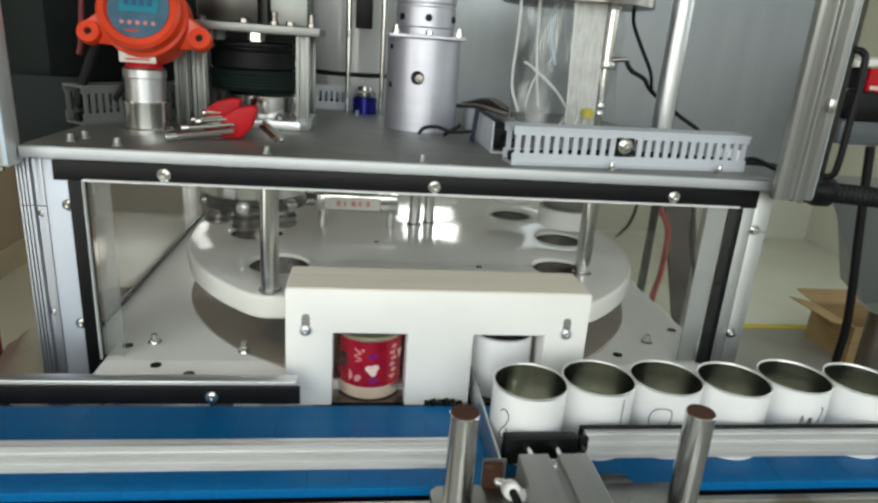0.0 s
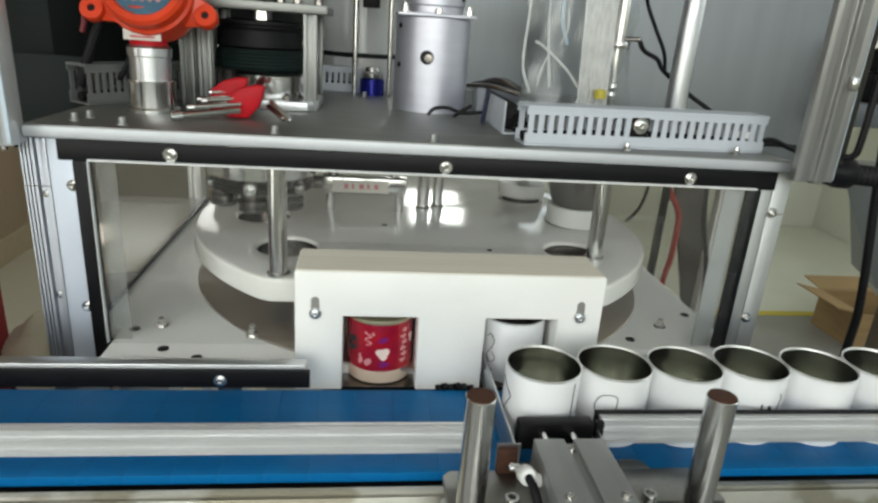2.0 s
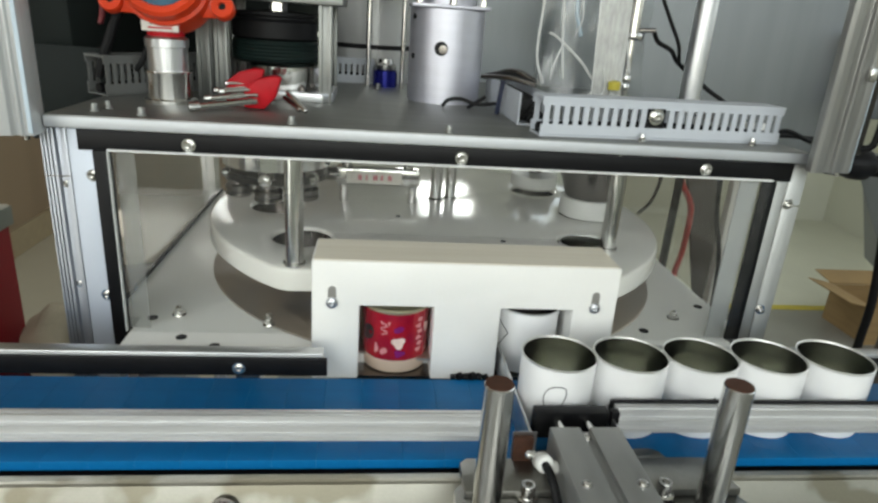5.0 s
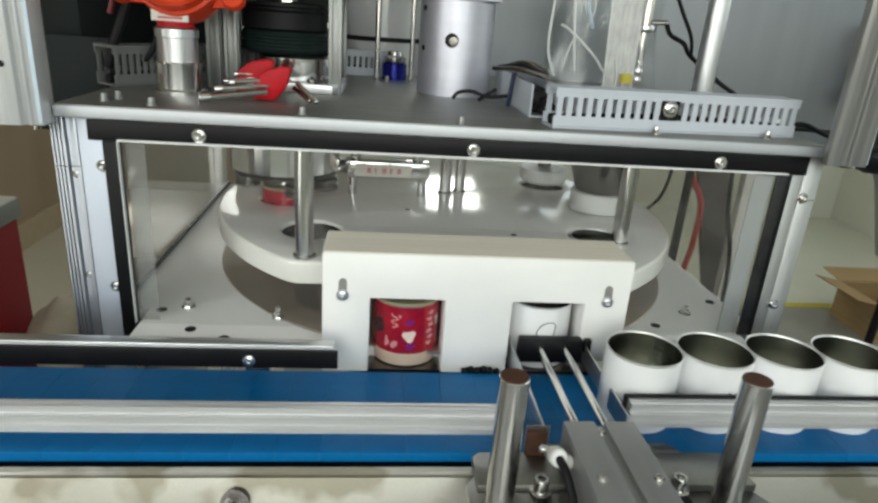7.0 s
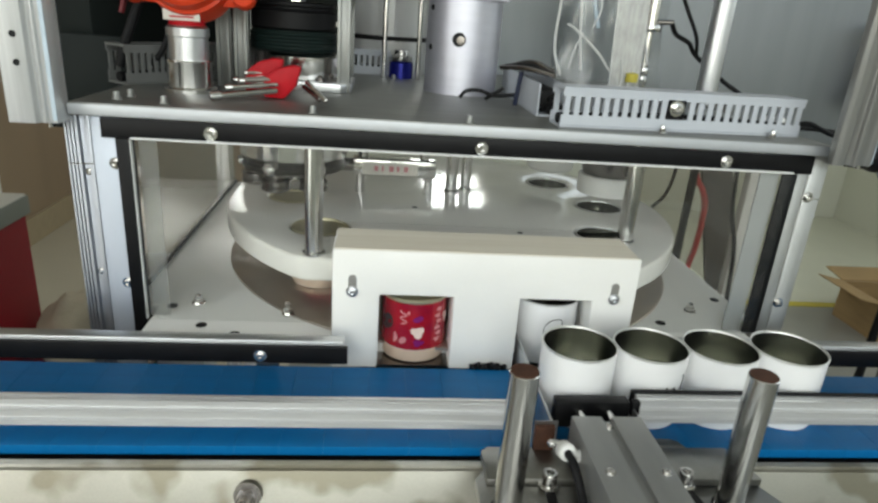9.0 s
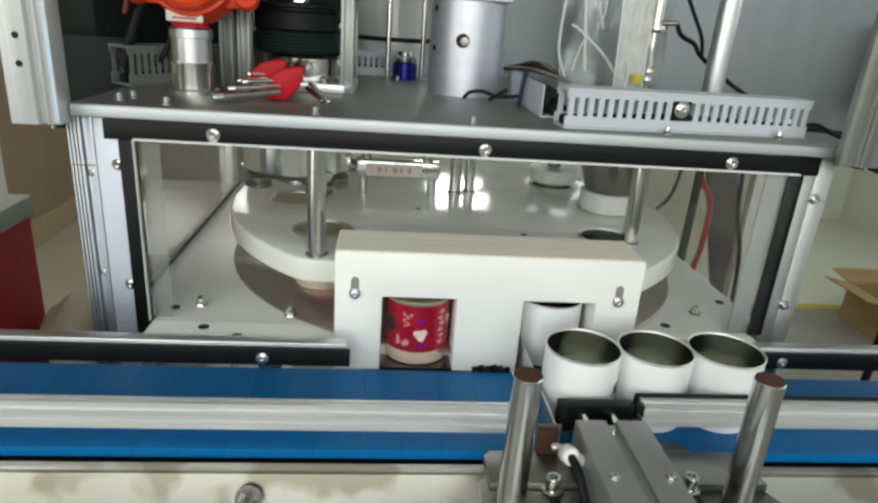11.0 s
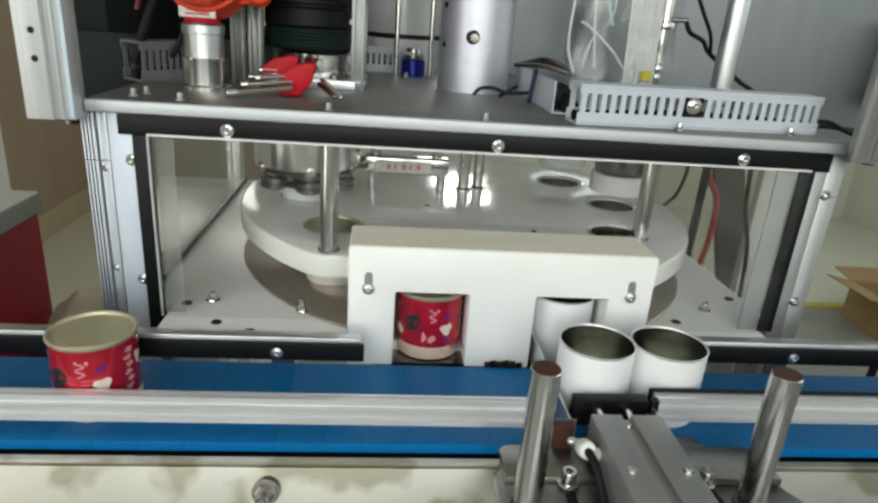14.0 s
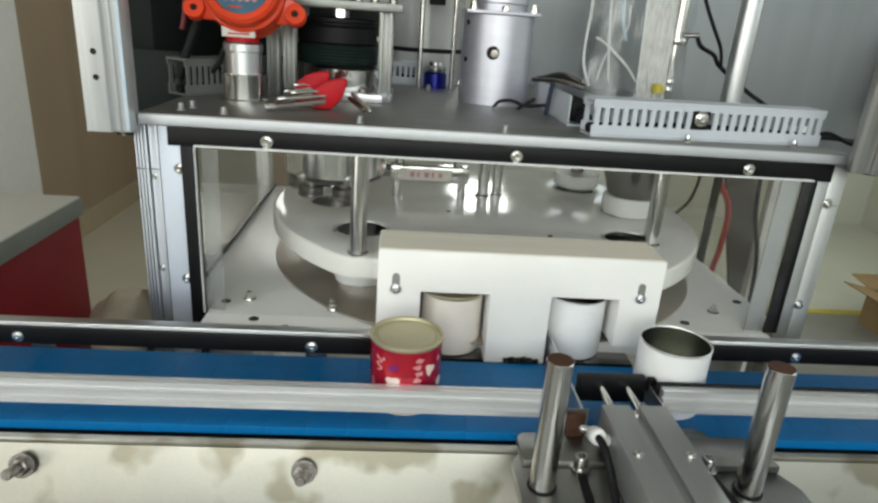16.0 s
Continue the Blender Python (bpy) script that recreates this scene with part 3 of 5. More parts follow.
def ribbed_post(x0, x1, y0, y1, z0, z1):
    """A corner profile with fine ribs, a wide recess and a flat edge."""
    w = x1 - x0
    o = [(x0, y0)]
    for c in (0.10, 0.24, 0.38):
        o += [(x0 + w * (c - 0.025), y0), (x0 + w * (c - 0.025), y0 + 0.003), (x0 + w * (c + 0.025), y0 + 0.003), (x0 + w * (c + 0.025), y0)]
    o += [(x0 + w * 0.52, y0), (x0 + w * 0.54, y0 + 0.006), (x0 + w * 0.82, y0 + 0.006), (x0 + w * 0.84, y0), (x1, y0), (x1, y1), (x0, y1)]
    return prism(o, z0, z1, "z", 0.0003)


for x0, x1, c0, c1 in ((-0.334, -0.308, -0.3075, -0.2825), (0.499, 0.520, 0.4805, 0.4985)):
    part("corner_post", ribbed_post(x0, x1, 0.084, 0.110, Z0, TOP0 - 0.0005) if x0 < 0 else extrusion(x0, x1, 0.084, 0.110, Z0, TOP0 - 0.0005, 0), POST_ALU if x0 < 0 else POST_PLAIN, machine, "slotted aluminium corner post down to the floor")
    part("corner_post", extrusion(x0, x1, 0.70, 0.735, Z0, TOP0 - 0.0005), ALU_V, machine)
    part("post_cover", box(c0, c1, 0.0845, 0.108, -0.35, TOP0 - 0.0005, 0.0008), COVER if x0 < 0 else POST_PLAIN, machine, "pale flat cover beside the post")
    part("post_joint", box(x0 - 0.0004, c0 if x0 < 0 else x1, 0.0832, 0.0839, 0.1875, 0.1885), STEEL, machine, "thin joint line across the post")
for x in (-0.25, 0.45):
    for y in (0.16, 0.66):
        part("leg", box(x - 0.03, x + 0.03, y - 0.03, y + 0.03, Z0, -0.0045, 0.003), ALU_V, machine, "square aluminium leg")
# front guard: black strips and clear sheet
part("black_strip", box(-0.2945, 0.496, 0.0765, 0.0805, 0.2185, 0.2395, 0.0006), BLACK, machine, "black rubber sealing strip")
part("black_strip", box(-0.281, -0.2624, 0.0765, 0.0805, -0.030, 0.218, 0.0006), BLACK, machine)
part("black_strip", box(0.462, 0.480, 0.0765, 0.0805, 0.0115, 0.218, 0.0006), BLACK, machine)
guard_o = [(-0.2635, 0.0125), (-0.2635, 0.222), (0.470, 0.222), (0.470, 0.0125), (0.285, 0.0125), (0.285, 0.139), (-0.056, 0.139), (-0.056, 0.0125)]
guard = part("front_guard", prism(guard_o, 0.0705, 0.0735, "y"), ACRYLIC, machine, "clear acrylic front guard")
guard.visible_shadow = False
part("inner_strip", box(-0.2600, -0.2410, 0.0818, 0.0830, 0.0115, TOP0 - 0.0005), HAZE, machine, "hazy clear strip inside the guard")
for z in (0.178, 0.062):
    part("screw", screw_bm((-0.3163, 0.0898, z), (0, -1, 0), 0.0026, 0.003), STEEL, machine)
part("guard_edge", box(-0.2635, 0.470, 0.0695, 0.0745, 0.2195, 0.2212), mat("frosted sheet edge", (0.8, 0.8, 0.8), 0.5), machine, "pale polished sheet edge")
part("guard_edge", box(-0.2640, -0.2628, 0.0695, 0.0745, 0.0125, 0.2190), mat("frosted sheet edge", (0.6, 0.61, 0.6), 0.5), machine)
part("inner_upright", box(0.4375, 0.4605, 0.0815, 0.0835, 0.0115, TOP0 - 0.0005), GREY_BAR, machine, "flat grey inner upright")
part("side_guard", box(-0.2995, -0.2965, 0.127, 0.695, 0.014, 0.236), SMOKE, machine, "tinted acrylic side guard").visible_shadow = False
part("side_guard", box(0.494, 0.497, 0.127, 0.695, 0.014, 0.236), SMOKE, machine, "tinted acrylic side guard").visible_shadow = False
part("guard_foot", box(-0.2962, -0.2925, 0.127, 0.695, 0.0112, 0.0170, 0.0004), RUBBER, machine, "black seal along the side guard")
for x in (-0.183, 0.106, 0.389):
    part("screw", screw_bm((x, 0.0765, 0.2285), (0, -1, 0), 0.0048, 0.006), STEEL, machine)
for x in (-0.2895, 0.500):
    for z in (0.190, 0.0515):
        part("screw", screw_bm((x + 0.004, 0.084, z), (0, -1, 0), 0.0042, 0.006), STEEL, machine)
for x, y in ((-0.289, 0.113), (-0.283, 0.135), (-0.236, 0.100), (-0.079, 0.094), (0.092, 0.090), (0.014, 0.50)):
    part("stud", screw_bm((x, y, TOP1), (0, 0, 1), 0.0038, 0.0085), ALU_PLATE, machine)
for x, y in ((-0.247, 0.108), (-0.201, 0.060), (-0.160, 0.040), (0.363, 0.097), (0.475, 0.175)):
    part("screw_hole", lathe([(0, 0), (0.0062, 0), (0.0062, 0.0007), (0, 0.0007)], 18, (x, y, 0.0112)), RUBBER, machine, "dark counterbored screw hole")
for x, y in ((-0.219, 0.118), (0.420, 0.136)):
    part("bolt", hex_bm((x, y, 0.011), (0, 0, 1), 0.006, 0.006, 0.005, 0.004), STEEL, machine)
part("turntable", lathe([(0, 0.0112), (0.327, 0.0112), (0.331, 0.0125), (0.331, 0.0148), (0.3295, 0.0158), (0, 0.0158)], 96, (0.110, 0.340, 0)), mat("worn turntable steel", (0.66, 0.59, 0.52), 0.3, 1.0, 0.22, 10, 0.04, 300), machine, "dark polished steel turntable")
part("bolt", hex_bm((-0.107, 0.085, 0.0158), (0, 0, 1), 0.0055, 0.008, 0.007, 0.004), STEEL, machine)

# cover disc with tin holes
DISC_C, DISC_R, DZ0, DZ1 = (0.110, 0.345), 0.334, 0.062, 0.091


def disc_outline(n=120):
    o = []
    for i in range(n):
        a = 2 * math.pi * i / n
        x, y = DISC_C[0] + DISC_R * math.cos(a), DISC_C[1] + DISC_R * math.sin(a)
        o.append((x, max(y, 0.0785)))
    return o


RING_R = 0.240
STATIONS = [(DISC_C[0] + RING_R * math.cos(radians(-70 + 36 * k)), DISC_C[1] - 0.002 + RING_R * math.sin(radians(-70 + 36 * k))) for k in range(10)]
HOLES = [STATIONS[k] for k in (1, 2, 3, 7, 8)]


def disc_bm():
    """A flat disc with round through holes: triangulated between outline and holes."""
    b = bmesh.new()
    loops = [disc_outline()] + [[(hx + 0.0385 * math.cos(-2 * math.pi * k / 40), hy + 0.0385 * math.sin(-2 * math.pi * k / 40)) for k in range(40)] for hx, hy in HOLES]
    edges = []
    for o in loops:
        vs = [b.verts.new((x, y, DZ1)) for x, y in o]
        edges += [b.edges.new((vs[i], vs[(i + 1) % len(vs)])) for i in range(len(vs))]
    bmesh.ops.triangle_fill(b, use_beauty=True, use_dissolve=False, edges=edges)
    drop = [f for f in b.faces if any((f.calc_center_median().xy - Vector(h)).length < 0.036 for h in HOLES)]
    bmesh.ops.delete(b, geom=drop, context="FACES")
    top = b.faces[:]
    r = bmesh.ops.extrude_face_region(b, geom=top)
    low = [v for v in r["geom"] if isinstance(v, bmesh.types.BMVert)]
    bmesh.ops.translate(b, verts=low, vec=(0, 0, DZ0 - DZ1))
    bmesh.ops.recalc_face_normals(b, faces=b.faces[:])
    rim = [e for e in b.edges if len(e.link_faces) == 2 and e.calc_face_angle(0) > 1.2]
    bmesh.ops.bevel(b, geom=rim, offset=0.004, segments=3, affect="EDGES", profile=0.5)
    return b


cover = thing("cover_disc", (*DISC_C, DZ0), "glossy white polyethylene cover disc with tin holes", "machine disc")
part("disc", disc_bm(), NYLON_GLOSS, cover)
for hx, hy in HOLES:
    part("hole_ring", lathe([(0.0384, DZ0), (0.0384, DZ1 - 0.005), (0.0376, DZ1 - 0.005), (0.0376, DZ0), (0.0384, DZ0)], 40, (hx, hy, 0)), STEEL_DARK, cover, "steel ring in the hole")
for x, y in ((0.05, 0.30), (0.19, 0.20)):
    part("screw_hole", lathe([(0, 0), (0.004, 0), (0.004, 0.0006), (0, 0.0006)], 14, (x, y, DZ1)), RUBBER, cover)
for x, y, r in ((-0.0775, 0.094, 0.0105), (0.3305, 0.182, 0.0105), (0.114, 0.400, 0.0095), (0.139, 0.412, 0.0085)):
    c = thing("column", (x, y, DZ1), "polished steel column between disc and top plate", "column", "machine columns")
    part("shaft", rod((x, y, DZ1 + 0.004), (x, y, TOP0 - 0.0002), r, 28), STEEL, c)
    part("foot_collar", lathe([(0, 0), (r * 1.25, 0), (r * 1.25, 0.003), (r, 0.004), (0, 0.004)], 28, (x, y, DZ1)), STEEL, c)

# ---- heads between disc and top plate ----
SX, SY = STATIONS[7]
seamer = thing("seaming_head", (SX, SY, 0.163), "steel seaming head with spinning roller arms above the disc", "machine head")
# Facets are added so that reflections on the drum break into upright streaks.
facets = lathe([(0, 0.157), (0.075, 0.157), (0.078, 0.159), (0.078, 0.2375), (0, 0.2375)], 44, (SX, SY, 0))
drum = new("drum", finish(facets, TANK, "drum", ORIGIN[seamer], 5))
drum.parent = seamer
tagged(drum, "bright steel drum with facets added to streak its reflections")
sleeve = part("head_carrier", lathe([(0, 0.126), (0.066, 0.126), (0.074, 0.129), (0.074, 0.137), (0.071, 0.138), (0.071, 0.1455), (0, 0.1455)], 40, (SX, SY, 0)), BLACKENED, seamer, "dark steel carrier")
part("chuck", lathe([(0, 0.1105), (0.026, 0.1105), (0.0285, 0.112), (0.0285, 0.118), (0.032, 0.120), (0.032, 0.128), (0.022, 0.130), (0.022, 0.136), (0, 0.136)], 32, (SX, SY, 0)), STEEL, sleeve, "round steel chuck")
for a in (205, 265, 320, 85):
    ux, uy = math.cos(radians(a)), math.sin(radians(a))
    px, py = SX + 0.056 * ux, SY + 0.056 * uy
    part("roller_arm", rod((px, py, 0.122), (px, py, 0.150), 0.018, 20, 0.002), STEEL_DARK, sleeve, "dark steel roller arm")
    bm = lathe([(0, 0.102), (0.016, 0.102), (0.0200, 0.105), (0.0200, 0.109), (0.0178, 0.1105), (0.0178, 0.1125), (0.0200, 0.114), (0.0200, 0.1185), (0.016, 0.122), (0, 0.122)], 24, (px, py, 0.0))
    part("seaming_roller", bm, STEEL_DARK, sleeve, "grooved seaming roller")
    part("arm_bolt", screw_bm((px + 0.018 * ux, py + 0.018 * uy, 0.136), (ux, uy, 0), 0.006, 0.006), STEEL, sleeve)

clamp = thing("clamp_block", (0.02, 0.375, 0.122), "silver guide block with red printing", "machine block")
part("bar", box(-0.045, 0.084, 0.360, 0.390, 0.120, 0.147, 0.002), STEEL, clamp)
part("label", box(-0.030, 0.056, 0.3585, 0.360, 0.124, 0.143), LABEL, clamp, "pale printed label")
FADED = mat("faded red printing", (0.66, 0.24, 0.27), 0.5)
for i, w in enumerate((0.006, 0.003, 0.007, 0.004, 0.006)):
    part("print_bar", box(-0.012 + i * 0.0115, -0.012 + i * 0.0115 + w, 0.3580, 0.3585, 0.1295, 0.1375), FADED, clamp)
for x in (-0.030, 0.066):
    part("hanger", rod((x, 0.375, 0.147), (x, 0.375, TOP0 - 0.0002), 0.008, 18), STEEL, clamp)
for x in (-0.034, 0.074):
    part("leg", rod((x, 0.375, DZ1), (x, 0.375, 0.120), 0.007, 18), STEEL, clamp)
part("knob", lathe([(0, 0), (0.010, 0), (0.010, 0.016), (0.006, 0.018), (0, 0.018)], 18, (-0.045, 0.375, 0.134), (-1, 0, 0)), STEEL_DARK, clamp)

FX, FY = STATIONS[2][0] + 0.006, STATIONS[2][1]
filler = thing("filling_funnel", (FX, FY, 0.092), "stainless filling funnel with white plastic ring", "funnel")
cone = part("cone", lathe([(0.038, 0.1215), (0.039, 0.1215), (0.062, 0.190), (0.062, 0.2135), (0.060, 0.2135), (0.060, 0.1895), (0.037, 0.1215), (0.038, 0.1215)], 40, (FX, FY, 0)), STEEL_DARK, filler, "brushed steel cone")
part("ring", lathe([(0.036, 0.0918), (0.0445, 0.0918), (0.0452, 0.0935), (0.0452, 0.1195), (0.0440, 0.1213), (0.036, 0.1213), (0.036, 0.0918)], 40, (FX, FY, 0)), NYLON, cone, "white plastic ring")
QX, QY = STATIONS[3]
press = thing("press_pad", (QX, QY, 0.1), "white pressing pad on a black holder", "machine head")
pp = part("pad", lathe([(0, 0.098), (0.036, 0.098), (0.041, 0.103), (0.041, 0.122), (0, 0.125)], 32, (QX, QY, 0)), NYLON, press)
part("holder", lathe([(0, 0.150), (0.030, 0.150), (0.034, 0.165), (0.014, 0.175), (0.014, 0.2385), (0, 0.2385)], 24, (QX, QY, 0)), STEEL_DARK, press, "dark steel holder")
part("stem", rod((QX, QY, 0.125), (QX, QY, 0.150), 0.012, 18), STEEL_DARK, press)
for k in (4,):
    QX, QY = STATIONS[k]
    bell = thing("bell_guide", (QX, QY, 0.11), "smoky grey bell guide over a tin hole", "machine head", "bell guides")
    part("bell", lathe([(0.044, 0.186), (0.046, 0.186), (0.040, 0.2385), (0.038, 0.2385), (0.044, 0.186)], 32, (QX, QY, 0)), CAST, bell)

# ---- things on the top plate ----
det = thing("gas_detector", (-0.238, 0.212, TOP1), "orange gas detector with round display on a steel stand", "gas detector")
DX, DY = -0.238, 0.212
part("base", lathe([(0, TOP1), (0.031, TOP1), (0.031, TOP1 + 0.004), (0.0265, TOP1 + 0.006), (0.0265, 0.286), (0.0275, 0.288), (0.0275, 0.291), (0, 0.291)], 40, (DX, DY, 0)), STEEL, det, "bright steel sleeve")
part("neck", lathe([(0, 0.291), (0.0228, 0.291), (0.0228, 0.317), (0.0245, 0.318), (0.0245, 0.327), (0.021, 0.330), (0, 0.330)], 40, (DX, DY, 0)), ALU_V, det, "matt aluminium neck")
part("name_band", lathe([(0, 0.330), (0.0205, 0.330), (0.0205, 0.349), (0, 0.349)], 36, (DX, DY, 0)), RED_PLASTIC, det, "red band")
part("name_label", box(DX - 0.0205, DX + 0.0205, DY - 0.0222, DY - 0.019, 0.3355, 0.3475, 0.0006), LABEL, det, "pale label with lettering")
part("label_bar", box(DX - 0.013, DX + 0.014, DY - 0.0226, DY - 0.0221, 0.3385, 0.3405), RED_INK, det)
part("label_bar", box(DX - 0.011, DX + 0.010, DY - 0.0226, DY - 0.0221, 0.3430, 0.3445), STEEL_DARK, det)
hc = Vector((DX + 0.006, DY - 0.005, 0.388))
ha = Vector((-0.02, -0.93, 0.36)).normalized()
head = part("head", lathe([(0, -0.045), (0.034, -0.045), (0.046, -0.036), (0.050, -0.022), (0.050, 0.004), (0.0465, 0.006), (0.0465, 0.020), (0.043, 0.024), (0.0365, 0.024), (0.0345, 0.019), (0, 0.019)], 48, hc, ha), ORANGE, det, "orange enamelled head")
part("chin", lathe([(0, 0.349), (0.024, 0.349), (0.030, 0.354), (0.034, 0.372), (0, 0.374)], 32, (DX, DY, 0)), ORANGE, det)
for sx in (-1, 1):
    ear = lathe([(0, -0.007), (0.0125, -0.007), (0.0135, -0.005), (0.0135, 0.005), (0.0125, 0.007), (0.0045, 0.007), (0.004, 0.003), (0, 0.003)], 24, hc + Vector((sx * 0.062, 0.0, -0.023)), ha)
    prism([(hc.x + sx * 0.030, hc.z - 0.036), (hc.x + sx * 0.066, hc.z - 0.034), (hc.x + sx * 0.070, hc.z - 0.012), (hc.x + sx * 0.030, hc.z + 0.016)], hc.y - 0.002, hc.y + 0.012, "y", 0.003, bm=ear)
    part("lug", ear, ORANGE, det, "orange lug with screw hole")
    part("lug_hole", lathe([(0, 0.0), (0.0042, 0.0), (0.0042, 0.0006), (0, 0.0006)], 16, hc + Vector((sx * 0.062, 0.0, -0.023)) + ha * 0.0034, ha), RUBBER, det)
part("display", lathe([(0, 0), (0.034, 0), (0.034, 0.0008), (0, 0.0008)], 40, hc + ha * 0.0192, ha), LCD, det, "round teal display")
hm = frame_to(hc + ha * 0.0201, ha)
for k in range(5):
    c = hm @ Vector((0, 0, 0)) + Vector((-0.017 + 0.0085 * k, 0, -0.0155)) + ha * 0.0
    c = Vector((c.x, hc.y + ha.y * 0.0201 - 0.0155 * 0.36 / 0.93, c.z))
    part("button_mark", lathe([(0, 0), (0.0026, 0), (0.0026, 0.0006), (0, 0.0006)], 12, c, ha), PRINT_PINK, det)
def on_display(x0, x1, y0, y1, h0, h1):
    b = box(x0, x1, y0, y1, h0, h1)
    bmesh.ops.transform(b, matrix=hm, verts=b.verts[:])
    return b


part("lcd_field", on_display(-0.021, 0.021, -0.004, 0.020, 0.0, 0.0006), mat("blue-green lcd", (0.02, 0.24, 0.32), 0.25), det, "blue-green display field")
for k in range(4):
    part("digit_bar", on_display(-0.016 + 0.0085 * k, -0.0105 + 0.0085 * k, 0.003, 0.014, 0.0007, 0.0010), mat("dark blue digit", (0.02, 0.07, 0.20), 0.4), det, "dark unreadable digit")
for pts, r in (([(-0.270, 0.225, 0.385), (-0.301, 0.24, 0.349), (-0.319, 0.24, 0.309), (-0.331, 0.24, 0.275)], 0.0058), ([(-0.258, 0.24, 0.372), (-0.266, 0.26, 0.340), (-0.274, 0.26, 0.318), (-0.285, 0.26, 0.294), (-0.301, 0.262, 0.278)], 0.0036)):
    part("cable", tube(pts, r), RUBBER, det, "black signal cable")
part("cable", tube([(-0.310, 0.25, 0.46), (-0.318, 0.25, 0.39), (-0.322, 0.25, 0.353), (-0.326, 0.25, 0.338)], 0.0034), mat("dark red cable sheath", (0.16, 0.008, 0.014), 0.45), det, "dark red cable")


def duct(x0, x1, y0, y1, z0, z1, m, label, teeth=26, end=True, paint=None):
    """Slotted cable duct with lid, along local x."""
    paint = paint or PVC
    root = thing("cable_duct", m.translation, label, "cable duct", "cable ducts")
    root.matrix_basis = m
    ORIGIN[root] = Vector((0, 0, 0))
    part("floor", box(x0, x1, y0, y1, z0, z0 + 0.002), paint, root)
    for y in (y0, y1 - 0.002):
        low = box(x0, x1, y, y + 0.002, z0 + 0.0025, z0 + 0.014)
        part("side_base", low, paint, root)
        pitch = (x1 - x0) / teeth
        shape = finish(box(-pitch * 0.27, pitch * 0.27, 0, 0.002, z0 + 0.0141, z1 - 0.0101), paint, "finger")
        if teeth == 1:
            shape = finish(box(x0 - (x0 + x1) / 2, x1 - (x0 + x1) / 2, 0, 0.002, z0 + 0.0141, z1 - 0.0101), paint, "side_panel")
        for i in range(teeth):
            f = new("finger" if teeth > 1 else "side_panel", shape)
            f.parent, f.location = root, (x0 + (i + 0.5) * pitch, y, 0)
        part("top_band", box(x0, x1, y, y + 0.002, z1 - 0.010, z1 - 0.003), paint, root)
    if end:
        part("lid", box(x0, x1, y0 - 0.001, y1 + 0.001, z1 - 0.003, z1), paint, root)
    part("cable", tube([(x0 + 0.002, (y0 + y1) / 2, z0 + 0.008), ((x0 + x1) / 2, (y0 + y1) / 2 + 0.004, z0 + 0.012), (x1 - 0.004, (y0 + y1) / 2, z0 + 0.008)], 0.006), RUBBER, root, "black cable inside the duct")
    return root


d1 = duct(0.0, 0.304, 0.0, 0.036, 0.0, 0.0445, pose(0.195, 0.095, TOP1 + 0.0005, 0, 0, 5.0), "grey slotted cable duct with a loose bracket screw")
part("patch", box(0.1265, 0.1485, -0.0012, -0.0002, 0.014, 0.036), BLACK, d1, "dark square bracket")
part("screw", screw_bm((0.1375, -0.0012, 0.027), (0, -1, 0), 0.0062, 0.005), STEEL, d1)
for x in (0.12, 0.262):
    part("foot_screw", hex_bm((x, -0.010, 0.0), (0, 0, 1), 0.0045, 0.004, 0.005, 0.003), STEEL, d1)
d2 = duct(0.0, 0.25, 0.0, 0.036, 0.0, 0.042, pose(0.221, 0.170, TOP1 + 0.0005, 0, 0, 90), "grey solid cable duct with open mouth and no lid", 1, False)
for k in range(4):
    part("cable", tube([(0.004 + 0.006 * k, 0.007 + 0.0072 * k, 0.010 + 0.007 * (k % 2)), (0.12, 0.008 + 0.007 * k, 0.012 + 0.012 * (k % 2)), (0.245, 0.008 + 0.006 * k, 0.012)], 0.0062), RUBBER, d2, "black cable inside the duct")
# Black box stands in for bundled cables and the shade inside the mouth.
part("dark_filler", box(0.02, 0.245, 0.0025, 0.0335, 0.0025, 0.030, 0.004), RUBBER, d2, "black filler box for bundled cables and the shade inside the duct")
# Darker grey puts the shade of panel and gantry into this duct's colour.
duct(0.0, 0.24, 0.0, 0.04, 0.0, 0.048, pose(-0.318, 0.226, TOP1 + 0.0005, 0, 0, 52), "grey slotted cable duct painted darker for the shade beside the panel", 26, paint=mat("shaded grey duct plastic", (0.15, 0.155, 0.15), 0.55, 0.0, 0.12, 12, 0.05, 300))
duct(0.0, 0.09, 0.0, 0.024, 0.0, 0.042, pose(-0.082, 0.565, TOP1 + 0.0005, 0, 0, 0), "pale slotted cable duct before the steel tank", 9)
w = thing("wire_offcuts", (0.20, 0.2, TOP1 + 0.044), "tangle of dark wire offcuts on the duct", "wires")
for k in range(5):
    y = 0.19 + 0.02 * k
    part("wire", tube([(0.15 + 0.01 * k, y + 0.06, TOP1 + 0.050), (0.175 + 0.008 * k, y + 0.02, TOP1 + 0.053 + 0.003 * (k % 3)), (0.205 + 0.004 * k, y - 0.01, TOP1 + 0.048)], 0.0032), RUBBER if k % 2 else STEEL_DARK, w)
solid("cable_end", tube([(0.103, 0.290, TOP1 + 0.003), (0.112, 0.292, TOP1 + 0.012), (0.130, 0.292, TOP1 + 0.014), (0.150, 0.285, TOP1 + 0.009), (0.178, 0.28, TOP1 + 0.012)], 0.0026, bm=tube([(0.140, 0.292, TOP1 + 0.003), (0.148, 0.286, TOP1 + 0.010), (0.162, 0.282, TOP1 + 0.020)], 0.0026)), RUBBER, "thin black sensor cable on the plate", "cable")
